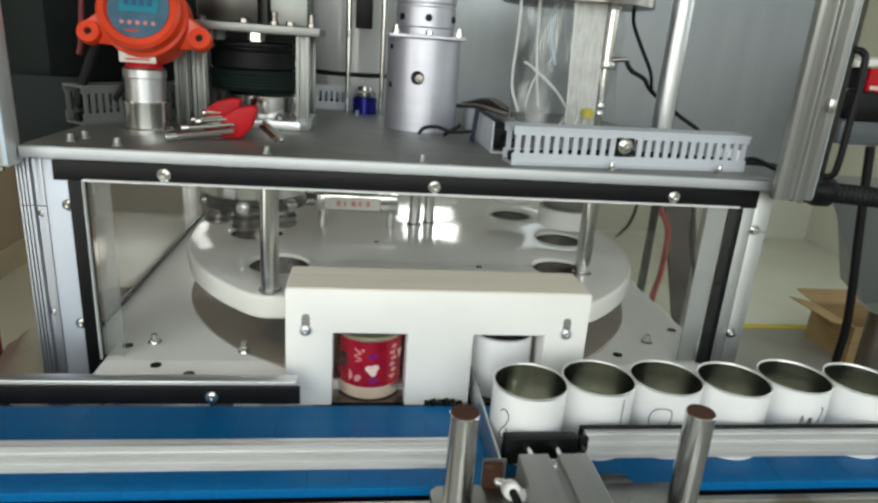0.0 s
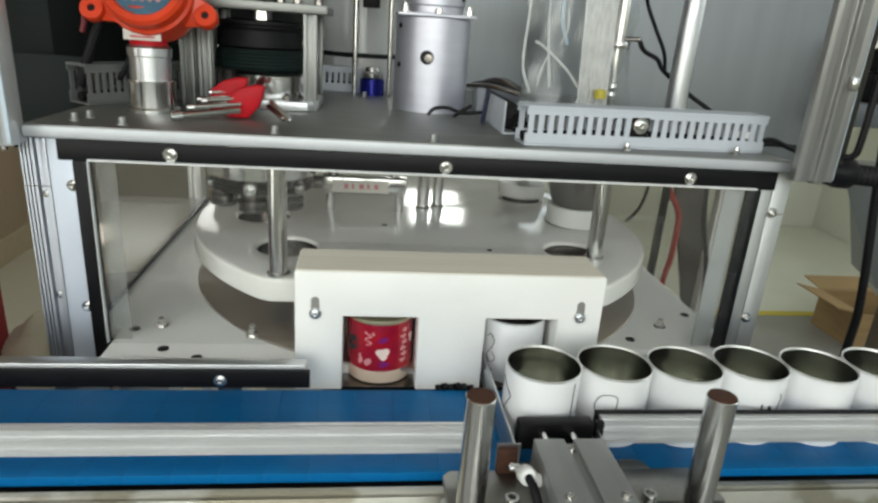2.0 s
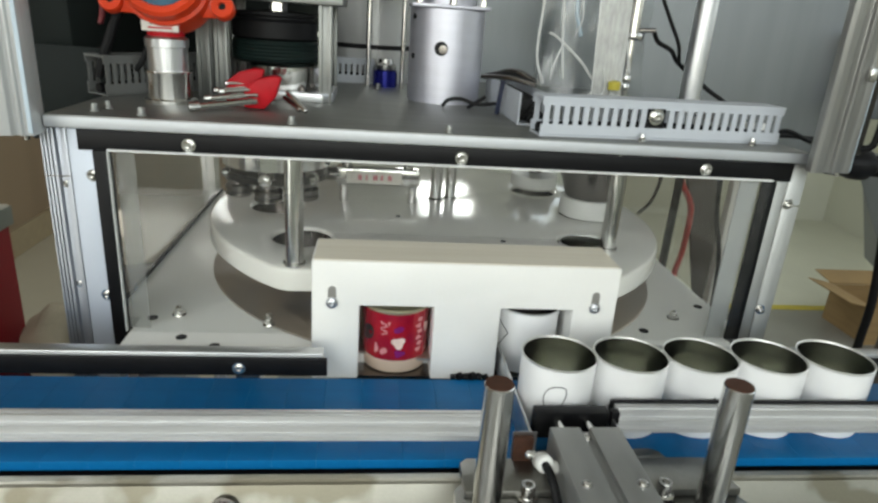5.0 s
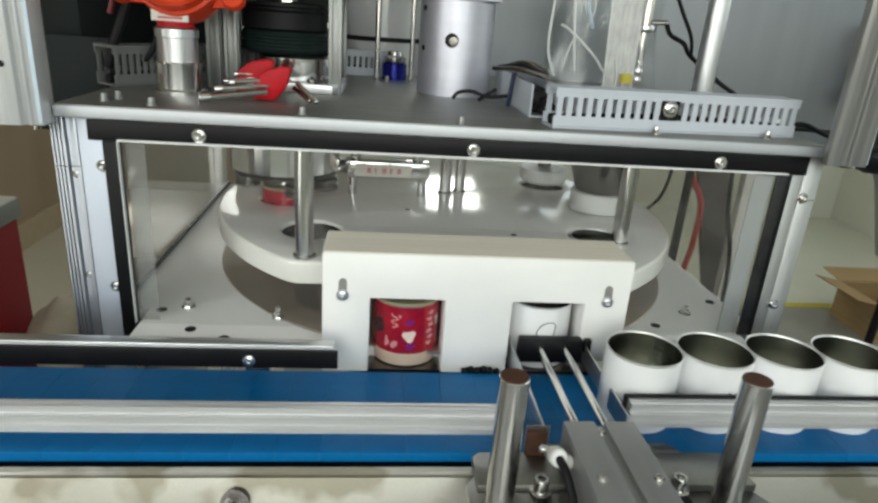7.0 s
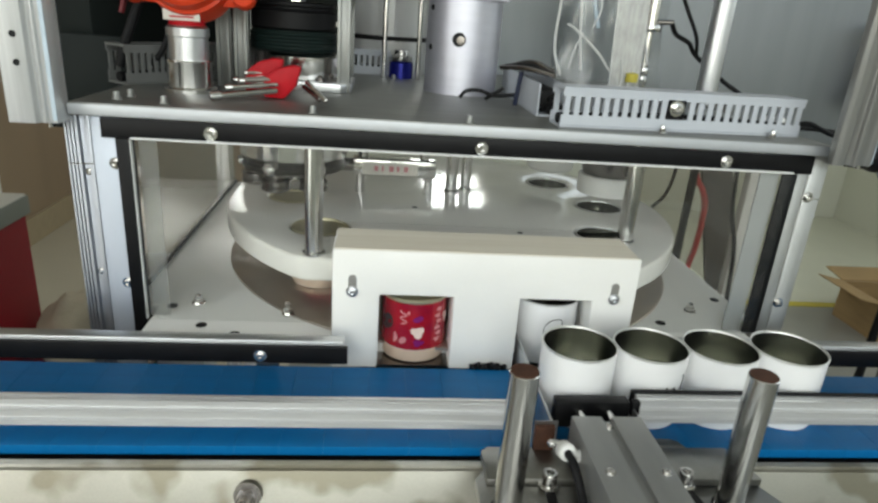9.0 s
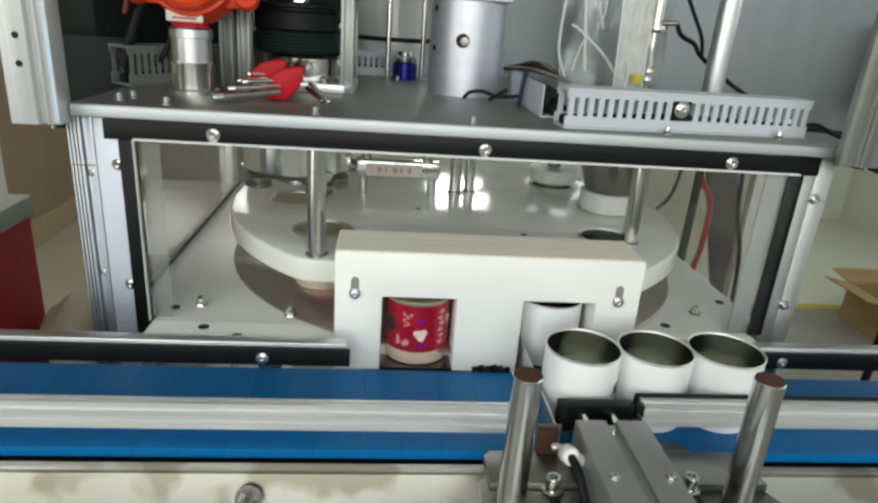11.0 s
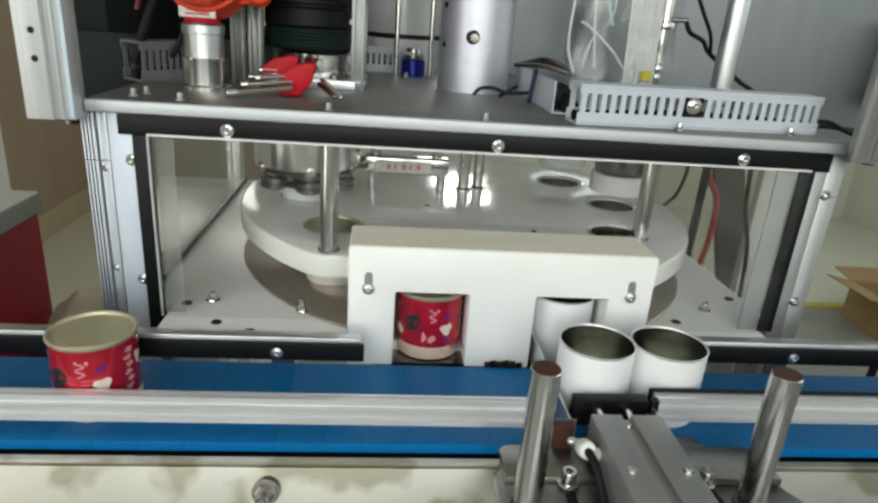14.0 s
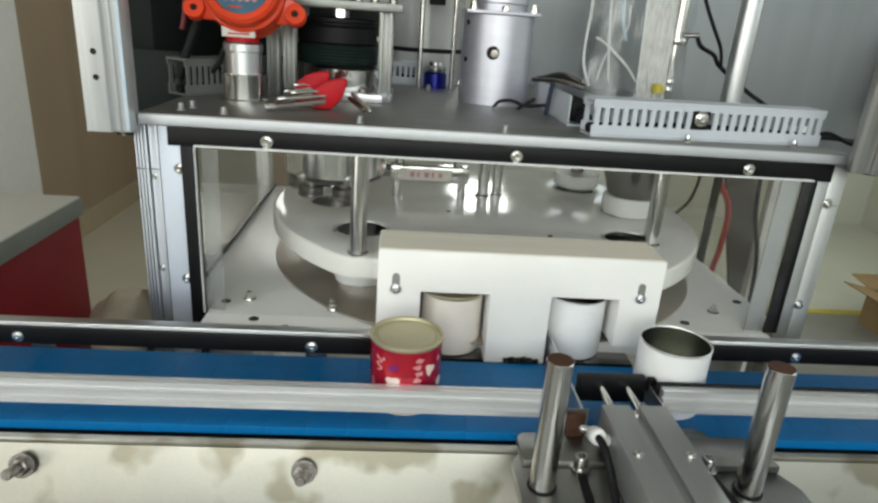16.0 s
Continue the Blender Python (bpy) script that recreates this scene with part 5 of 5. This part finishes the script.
for a in ((CX0, CX1, CY0, CY0 + 0.006), (CX0, CX1, CY1 - 0.006, CY1), (CX0, CX0 + 0.006, CY0 + 0.0065, CY1 - 0.0065), (CX1 - 0.006, CX1, CY0 + 0.0065, CY1 - 0.0065)):
    part("side", box(*a, Z0 + 0.007, CZ), CARDBOARD, carton)
part("bottom", box(CX0, CX1, CY0, CY1, Z0, Z0 + 0.006), CARDBOARD, carton)
part("flap", prism([(CX0 - 0.13, CZ + 0.028), (CX0, CZ), (CX0, CZ + 0.005), (CX0 - 0.13, CZ + 0.033)], CY0, CY1, "y"), CARDBOARD, carton, "raised cardboard flap")
part("flap", prism([(CY1, CZ + 0.0005), (CY1 + 0.13, CZ + 0.02), (CY1 + 0.13, CZ + 0.025), (CY1, CZ + 0.006)], CX0, CX1, "x"), CARDBOARD, carton)
solid("floor_zone", box(0.9, X1 - 0.001, 2.131, Y1 - 0.001, Z0, Z0 + 0.002), FLOOR_PALE, "pale green painted floor zone behind the line", "floor marking", kind="structure")
solid("floor_tiles", box(X0 + 0.021, -0.30, 0.95, Y1 - 0.009, Z0, Z0 + 0.002), mat("beige floor tile", (0.54, 0.50, 0.40), 0.3, 0.0, 0.1, 3, 0.05, 80), "polished beige tiled floor along the tan wall", "floor", kind="structure")
solid("floor_line", box(1.2, 3.1, 2.08, 2.13, Z0, Z0 + 0.002), YELLOW, "yellow painted line on the floor", "floor marking", kind="structure")

# ---- to the west: red cabinet, tan wall, sacks ----
cab = thing("red_cabinet", (-0.95, 0.32, Z0), "dark red cabinet with grey worktop", "cabinet")
part("body", box(-1.25, -0.676, 0.034, 0.621, Z0, -0.054, 0.004), RED_PAINT, cab)
part("worktop", box(-1.27, -0.6722, 0.030, 0.626, -0.0535, -0.012, 0.004), mat("pale grey laminate", (0.60, 0.59, 0.54), 0.4, 0.0, 0.06, 8), cab, "pale grey worktop")
part("worktop_edge", box(-0.6720, -0.6695, 0.030, 0.626, -0.0510, -0.0150, 0.001), mat("grey-green edge", (0.22, 0.235, 0.21), 0.5), cab, "dark edge band")
solid("baseboard", box(X0 + 0.0005, X0 + 0.02, 0.0, Y1, Z0, Z0 + 0.135), mat("paler skirting", (0.40, 0.325, 0.215), 0.4), "tan skirting board", "baseboard", kind="structure")
solid("pale_door", box(X0 + 0.021, X0 + 0.05, 0.6, 2.30, Z0 + 0.001, 1.6, 0.005), WHITE_PLASTIC, "pale grey flush door panel", "door")
sack = bmesh.new()
bmesh.ops.create_uvsphere(sack, u_segments=24, v_segments=16, radius=1)
for v in sack.verts:
    n_ = noise.noise(v.co * 1.7)
    v.co = Vector((-0.598 + 0.060 * v.co.x * (1 + 0.2 * n_), 0.60 + 0.11 * v.co.y, -0.285 + 0.078 * max(-0.85, v.co.z) * (1 + 0.3 * n_)))
sk = solid("sack", sack, CURTAIN, "beige filled sack on a dark crate", "sack")
crate = solid("crate", box(-0.664, -0.40, 0.48, 0.80, Z0, -0.352, 0.01), STEEL_DARK, "dark steel crate under the sack", "crate")
solid("steel_drum", lathe([(0, 0), (0.085, 0), (0.088, 0.004), (0.088, 0.10), (0.090, 0.104), (0.088, 0.108), (0.088, 0.16), (0.084, 0.165), (0, 0.160)], 36, (-0.480, 0.70, -0.352)), STEEL_DARK, "small dark steel drum on the crate beside the sack", "drum")

# ---- tins ----
RADIUS, HEIGHT = 0.0363, 0.0745
OUT = [(0.0, 0.002), (0.031, 0.002), (0.0335, 0.0), (0.0355, 0.0006), (0.0363, 0.003), (0.0363, 0.0724)]
RIM = [(0.0363, 0.0725), (0.0367, 0.0732), (0.0367, 0.0741), (0.0361, 0.0746), (0.0354, 0.0741), (0.0350, 0.0725)]
INNER = [(0.0350, 0.0725), (0.0350, 0.062)] + [(0.0350 - 0.0009 * (k % 2), 0.060 - 0.0036 * k) for k in range(11)] + [(0.0350, 0.022), (0.0350, 0.010), (0.0325, 0.006), (0.0285, 0.0055), (0.0275, 0.0042), (0.0235, 0.0042), (0.0225, 0.0055), (0.018, 0.0055), (0.017, 0.0045), (0.009, 0.0045), (0.008, 0.0055), (0, 0.0055)]


def scribble(kind):
    """A thin line of pen drawn round the tin's side."""
    def on(a, z):
        return (0.0365 * math.cos(radians(a)), 0.0365 * math.sin(radians(a)), z)
    pts = {"loop": [on(-113, 0.034), on(-120, 0.033), on(-131, 0.036), on(-133, 0.046), on(-124, 0.055), on(-107, 0.057), on(-101, 0.052), on(-104, 0.041), on(-112, 0.034), on(-104, 0.036), on(-96, 0.030)],
           "hook": [on(-150, 0.052), on(-142, 0.056), on(-134, 0.050), on(-138, 0.040), on(-148, 0.030), on(-140, 0.022), on(-130, 0.028), on(-138, 0.036)],
           "stroke": [on(-66, 0.068), on(-67, 0.055), on(-67, 0.040), on(-69, 0.024)],
           "dash": [on(-74, 0.058), on(-70, 0.052), on(-76, 0.040)],
           "bolt": [on(-200, 0.060), on(-186, 0.054), on(-172, 0.047), on(-173, 0.044), on(-180, 0.037), on(-187, 0.029)],
           "ticks": [on(-106, 0.034), on(-104, 0.046), on(-103, 0.0465), on(-97, 0.034), on(-92, 0.046), on(-91, 0.042), on(-95, 0.039), on(-90, 0.036), on(-88, 0.046)]}[kind]
    return tube(pts, 0.0005, 5, steps=4)


def white_tin(x, y, mark="", spin=0):
    t = thing("tin", (0, 0, 0), "empty open white tin with bare metal inside" + (" and a pen mark" if mark else ""), "tin", "open tins on the conveyor")
    part("wall", lathe(OUT, 48), WHITE_TIN, t)
    part("rim", lathe(RIM, 48), RIM_TIN, t, "rolled tinplate rim")
    part("lining", lathe(INNER, 48), BARE_TIN, t, "ribbed bare tinplate inside")
    for kind in mark.split():
        part("pen_mark", scribble(kind), INK, t, "black pen scribble")
    t.matrix_basis = pose(x, y, 0.0004, 0, 0, spin)
    return t


def motif(turn, cells):
    """Flat printed shapes laid on a tin's side: angle, height, half width in degrees, half height, lobes, seed."""
    b_ = bmesh.new()
    for a0, z0, wa, hz, lobes, seed in cells:
        rim = []
        for k in range(18):
            t = 2 * math.pi * k / 18
            r = 1 + 0.22 * math.sin(lobes * t + seed)
            a = radians(turn + a0 + wa * r * math.cos(t))
            rim.append(b_.verts.new((0.03655 * math.cos(a), 0.03655 * math.sin(a), z0 + hz * r * math.sin(t))))
        c = radians(turn + a0)
        mid_v = b_.verts.new((0.03655 * math.cos(c), 0.03655 * math.sin(c), z0))
        for k in range(18):
            b_.faces.new([rim[k], rim[(k + 1) % 18], mid_v])
    return b_


def squiggle(turn, a0, z0, wa, h):
    pts = []
    for k in range(9):
        a = radians(turn + a0 + wa * (1 if k % 4 in (1, 2) else -1) * (0.6 + 0.1 * (k % 3)))
        pts.append((0.0365 * math.cos(a), 0.0365 * math.sin(a), z0 + h * k / 8))
    return tube(pts, 0.00085, 5, steps=4)


def print_on(t):
    """The printed motifs, in two stretches round the tin."""
    for turn in (-90, 90):
        part("pale_motif", motif(turn, [(4, 0.037, 11, 0.0068, 3, 1.6 + turn)]), PRINT_PALE, t, "pale rounded printed motif")
        for spot in ((-22, 0.026, 6, 0.0045, 2, 0.4), (-36, 0.028, 4, 0.006, 3, 2.0), (-13, 0.060, 2.5, 0.002, 4, 0)):
            part("pink_motif", motif(turn, [spot]), PRINT_PINK, t, "pink printed spot")
        part("pink_curl", squiggle(turn, -22, 0.046, 6, 0.016), PRINT_PINK, t, "pink printed curl")
        part("dark_motif", motif(turn, [(-58, 0.043, 14, 0.011, 2, 0.8)]), PRINT_DARK, t, "dark round printed motif")
        for k in range(6):
            part("print_bar", motif(turn, [(42 + 3 * (k % 2), 0.026 + 0.0072 * k, 6.5, 0.0026, 3 + k % 2, 1.3 * k)]), PRINT_PINK, t, "unreadable pink print")
        for cloud in ((4, 0.053, 8, 0.004, 2, 0.3), (6, 0.024, 9, 0.004, 3, 1.0)):
            part("violet_motif", motif(turn, [cloud]), PRINT_VIOLET, t, "violet printed cloud")


def print_between(t):
    """Pale and pink motifs on the flanks between the two stretches."""
    for turn in (-12, 168):
        for spot in ((-14, 0.050, 8, 0.006, 3, 0.7), (14, 0.030, 9, 0.0065, 2, 2.1)):
            part("pale_motif", motif(turn, [spot]), PRINT_PALE, t, "pale rounded printed motif")
        part("pink_motif", motif(turn, [(6, 0.058, 4, 0.003, 3, 1.2)]), PRINT_PINK, t, "pink printed spot")


def sealed_tin(label, body, band):
    t = thing("sealed_tin", (0, 0, 0), label, "tin", "sealed tins")
    part("wall", lathe([(0.0363, 0.0155), (0.0363, 0.0705)], 48), body, t)
    part("lower_band", lathe([(0.0, 0.002), (0.031, 0.002), (0.0335, 0.0), (0.0355, 0.0006), (0.0363, 0.003), (0.0363, 0.0154)], 48), band, t, "cream band round the foot")
    part("lid", lathe([(0.0363, 0.0706), (0.0374, 0.0722), (0.0374, 0.0742), (0.0364, 0.0752), (0.0348, 0.0744), (0.0340, 0.0716), (0.030, 0.0716), (0.0292, 0.0724), (0.0, 0.0724)], 48), GOLD, t, "gold lacquered lid")
    return t


SLOT_X, PORT_Y, QUEUE_Y, DEEP_Y, EXIT_X = 0.191, 0.0405, -0.078, STATIONS[0][1], 0.0405
STEP = 0.0722
WANDER = [-0.003, 0.005, 0.006, 0.003, 0.010, 0.003, 0.006]
MARKS = ["hook", "bolt stroke", "loop", "", "ticks dash", "", ""]
TURNS = {1: [(0, 0), (1.28, 0), (1.76, 15), (3.3, 15), (3.9, 35)], 2: [(0, 0), (3.3, 0), (3.9, -22), (4.28, -22), (4.72, 10), (6.25, 10), (6.9, 30)], 4: [(0, 0), (1.28, 0), (1.76, 8), (4.28, 8), (4.72, 16), (7.22, 16), (7.58, 23), (10.12, 23), (10.5, 60), (12.08, 60), (12.7, 105)]}  # degrees by which a tin rolls
queue = [white_tin(SLOT_X + 0.004 + STEP * i, QUEUE_Y, MARKS[i]) for i in range(7)]
inside = white_tin(SLOT_X, PORT_Y)
red_a = sealed_tin("sealed red printed tin with gold lid", RED_TIN, CREAM)
red_b = sealed_tin("sealed red printed tin with gold lid", RED_TIN, CREAM)
for _t in (red_a, red_b):
    print_on(_t)
    print_between(_t)
plain = sealed_tin("sealed plain cream tin with gold lid", CREAM_PALE, CREAM_PALE)
following = white_tin(*STATIONS[3])

# ---- what moves ----
STROKE = 0.1235
PUSH = [(0, 0), (0.5, 0), (0.6, 0.15), (0.7, 0.40), (0.8, 0.66), (0.9, 0.90), (1.0, 1), (1.22, 1), (1.3, 0.82), (1.4, 0.50), (1.5, 0.18), (1.58, 0),
        (3.3, 0), (3.4, 0.10), (3.5, 0.26), (3.6, 0.48), (3.7, 0.75), (3.8, 0.93), (3.9, 1), (4.15, 1), (4.25, 0.85), (4.4, 0.40), (4.52, 0),
        (6.25, 0), (6.4, 0.10), (6.5, 0.28), (6.6, 0.52), (6.7, 0.80), (6.8, 0.97), (6.9, 1), (7.02, 1), (7.1, 0.85), (7.2, 0.52), (7.3, 0.22), (7.38, 0),
        (9.22, 0), (9.35, 0.10), (9.45, 0.28), (9.55, 0.52), (9.65, 0.80), (9.75, 0.97), (9.85, 1), (10.05, 1), (10.15, 0.75), (10.25, 0.40), (10.36, 0),
        (12.08, 0), (12.2, 0.07), (12.3, 0.22), (12.4, 0.50), (12.5, 0.86), (12.6, 0.96), (12.7, 1), (12.82, 1), (12.9, 0.86), (13.0, 0.56), (13.1, 0.28), (13.2, 0),
        (15.0, 0), (15.1, 0.07), (15.2, 0.22), (15.3, 0.52), (15.4, 0.84), (15.5, 0.96), (15.6, 1), (15.72, 1), (15.85, 0.6), (16.0, 0.21)]
CYCLES = [(0.5, 1.0), (3.3, 3.9), (6.25, 6.9), (9.22, 9.85), (12.08, 12.7), (15.0, 15.6)]  # push starts, push ends
ADVANCE = [(1.28, 1.76), (4.28, 4.72), (7.22, 7.58), (10.12, 10.5), (13.05, 13.42)]  # the queue moves up
INDEX = [(2.85, 3.1), (5.8, 6.05), (8.7, 8.95), (11.8, 12.02), (14.75, 14.97)]  # the wheel turns


def stroke(t):
    for (a, u), (b, v) in zip(PUSH, PUSH[1:]):
        if a <= t <= b:
            return u + (v - u) * (t - a) / (b - a)
    return PUSH[-1][1]


def ramp(t, a, b):
    return min(1, max(0, (t - a) / (b - a)))


def tin_rows(place, turn=lambda t: 0.0):
    """Samples a place(t) every tenth of a second, thinned where it stands still."""
    rows, last = [], None
    ts = [i / 10 for i in range(161)]
    pts = [(*place(t), turn(t)) for t in ts]
    for i, (t, p) in enumerate(zip(ts, pts)):
        near = pts[max(0, i - 1):i + 2]
        if i in (0, 160) or any(max(abs(a - b) for a, b in zip(q, p)) > 1e-6 for q in near):
            rows.append((t, pose(p[0], p[1], p[2], 0, 0, p[3])))
    return rows


def rolled(n):
    def turn(t):
        keys = TURNS.get(n, [(0, 0)])
        for (a, u), (b, v) in zip(keys, keys[1:]):
            if t <= b:
                return u + (v - u) * ramp(t, a, b)
        return keys[-1][1]
    return turn


def queued(n):
    def place(t):
        x = SLOT_X + 0.004 + STEP * n
        moved = 0
        for k, (a, b) in enumerate(ADVANCE):
            if k < n:
                x -= STEP * ramp(t, a, b)
                moved += ramp(t, a, b)
        y = QUEUE_Y + WANDER[n] * (1 - min(1.0, moved / max(1, min(n, 2))))
        if n > 5 or t < CYCLES[n][0]:
            return x, y, 0.0004
        if t <= CYCLES[n][1] + 0.05:
            s = stroke(t)
            return SLOT_X + 0.004 * (1 - s), QUEUE_Y + (PORT_Y - QUEUE_Y) * s, 0.0004
        if n + 1 > 5 or t < CYCLES[n + 1][0]:
            return SLOT_X, PORT_Y, 0.0004
        return on_wheel(t, n + 1)
    return place


def on_wheel(t, n):
    """A tin that push n shoves from the port onto the wheel, which then carries it round."""
    s = stroke(t) if t <= CYCLES[n][1] + 0.05 else 1.0
    if s < 1:
        y = min(DEEP_Y, max(PORT_Y, QUEUE_Y + (PORT_Y - QUEUE_Y) * s + 2 * RADIUS + 0.001))
        return SLOT_X, y, 0.0004 + 0.016 * (y - PORT_Y) / (DEEP_Y - PORT_Y)
    k = sum(ramp(t, a, b) for a, b in INDEX if a > CYCLES[n][0])
    return station(k)


def station(k):
    i = min(int(k), len(STATIONS) - 2)
    f = k - i
    (ax, ay), (bx, by) = STATIONS[i], STATIONS[i + 1]
    return ax + (bx - ax) * f, ay + (by - ay) * f, 0.0164


def slide_out(t, rows):
    """Between (seconds, x, y) rows, evenly."""
    for (a, x0, y0), (b, x1, y1) in zip(rows, rows[1:]):
        if t <= b:
            f = ramp(t, a, b)
            return x0 + (x1 - x0) * f, y0 + (y1 - y0) * f, 0.0004
    return rows[-1][1], rows[-1][2], 0.0004


OUT_A = [(0, EXIT_X, PORT_Y), (12.27, EXIT_X, PORT_Y), (12.4, EXIT_X, 0.010), (12.5, EXIT_X - 0.004, -0.042), (12.6, 0.028, -0.052), (12.7, 0.009, -0.060), (12.8, 0.002, -0.065), (12.9, -0.006, -0.070), (13.0, -0.018, -0.075), (13.1, -0.032, -0.078), (13.2, -0.052, -0.080), (13.3, -0.074, -0.0815), (13.4, -0.102, -0.0825), (13.5, -0.138, -0.0825), (14.0, -0.271, -0.0825), (14.3, -0.354, -0.0825), (16.0, -0.814, -0.0825)]
OUT_B = [(15.17, EXIT_X, PORT_Y), (15.3, EXIT_X, 0.008), (15.4, EXIT_X - 0.002, -0.045), (15.5, 0.029, -0.058), (15.6, 0.008, -0.068), (15.8, -0.003, -0.078), (16.0, -0.015, -0.084)]


def motions():
    walk(slider, [(t, pose(0, STROKE * s, 0)) for t, s in PUSH])
    for n, tin in enumerate(queue):
        walk(tin, tin_rows(queued(n), rolled(n)))
    walk(inside, tin_rows(lambda t: (SLOT_X, PORT_Y, 0.0004) if t < CYCLES[0][0] else on_wheel(t, 0)))

    def spin_a(t):
        return -20 * ramp(t, 12.4, 13.0) + 60 * ramp(t, 13.0, 14.3)
    walk(red_a, tin_rows(lambda t: slide_out(t, OUT_A), spin_a))

    def wheel_start(k0):
        return lambda t: station(k0 + sum(ramp(t, a, b) for a, b in INDEX))

    def red_b_place(t):
        if t < 12.2:
            x, y, z = wheel_start(5)(t)
            return x, y, z + 0.023 * min(ramp(t, 6.25, 6.45), 1 - ramp(t, 8.2, 8.5))
        if t < 12.5:
            f = ramp(t, 12.25, 12.46)
            return EXIT_X, DEEP_Y + (PORT_Y - DEEP_Y) * f, 0.0164 - 0.016 * f
        return slide_out(t, OUT_B) if t > 15.17 else (EXIT_X, PORT_Y, 0.0004)
    walk(red_b, tin_rows(red_b_place, lambda t: 24 - 48 * ramp(t, 15.2, 15.6)))

    def plain_place(t):
        if t < 15.1:
            return wheel_start(4)(t)
        f = ramp(t, 15.17, 15.4)
        return EXIT_X, DEEP_Y + (PORT_Y - DEEP_Y) * f, 0.0164 - 0.016 * f
    walk(plain, tin_rows(plain_place))

    def following_place(t):
        x, y, z = wheel_start(3)(t)
        return x, y, z + 0.023 * min(ramp(t, 12.15, 12.35), 1 - ramp(t, 13.9, 14.2))
    walk(following, tin_rows(following_place))

    down = [(0.62, 2.15), (3.45, 5.05), (6.45, 8.1), (9.35, 11.0), (12.25, 13.7), (15.12, 17)]

    seam = [(6.3, 8.3), (9.3, 11.1), (12.2, 14.1), (15.1, 17)]

    def lifted(h, spans=down):
        rows = [(0, pose(0, 0, h))]
        for a, b in spans:
            rows += [(a, pose(0, 0, h)), (a + 0.16, pose(0, 0, 0))]
            if b < 16:
                rows += [(b, pose(0, 0, 0)), (b + 0.3, pose(0, 0, h))]
        return rows + [(16, pose(0, 0, 0))]
    walk(cone, lifted(0.024))
    def head_turn(t):
        return 75 * sum(10 * max(0, min(t, b) - a) for a, b in ((u + 0.1, v) for u, v in seam))

    def head_height(t):
        low = max(min(ramp(t, a, a + 0.16), 1 - ramp(t, b, b + 0.3)) for a, b in seam)
        return 0.010 - 0.004 * low
    walk(sleeve, [(k / 10, pose(0, 0, head_height(k / 10), 0, 0, head_turn(k / 10))) for k in range(161)])
    walk(pp, lifted(0.02))
    walk(drum, [(t, pose(0, 0, m.translation.z - 0.017)) for t, m in lifted(0.017, seam)])

    # the belt runs to the left the whole time: each slat goes round the loop
    ox, oy, oz = ORIGIN[conveyor]
    half, drop, speed, loop = (BELT_X1 - BELT_X0) / 2 - 0.05, 0.060, 0.27, SLATS * PITCH
    flat = loop / 2 - math.pi * drop / 2
    mx = (BELT_X0 + BELT_X1) / 2
    for i, s in enumerate(slats):
        rows = []
        for k in range(81):
            u = (i * PITCH + speed * k * 0.2) % loop
            if u < flat:
                x, z, a = mx + flat / 2 - u, 0.0, 0
            elif u < loop / 2:
                b = (u - flat) / (loop / 2 - flat)
                x, z, a = mx - flat / 2 - drop / 2 * math.sin(math.pi * b), -drop / 2 + drop / 2 * math.cos(math.pi * b), -180 * b
            elif u < loop / 2 + flat:
                x, z, a = mx - flat / 2 + (u - loop / 2), -drop, -180
            else:
                b = (u - loop / 2 - flat) / (loop / 2 - flat)
                x, z, a = mx + flat / 2 + drop / 2 * math.sin(math.pi * b), -drop / 2 - drop / 2 * math.cos(math.pi * b), -180 - 180 * b
            rows.append((k * 0.2, pose(x - ox, 0.0, z - oz, 0, a, 0)))
        walk(s, rows)


motions()
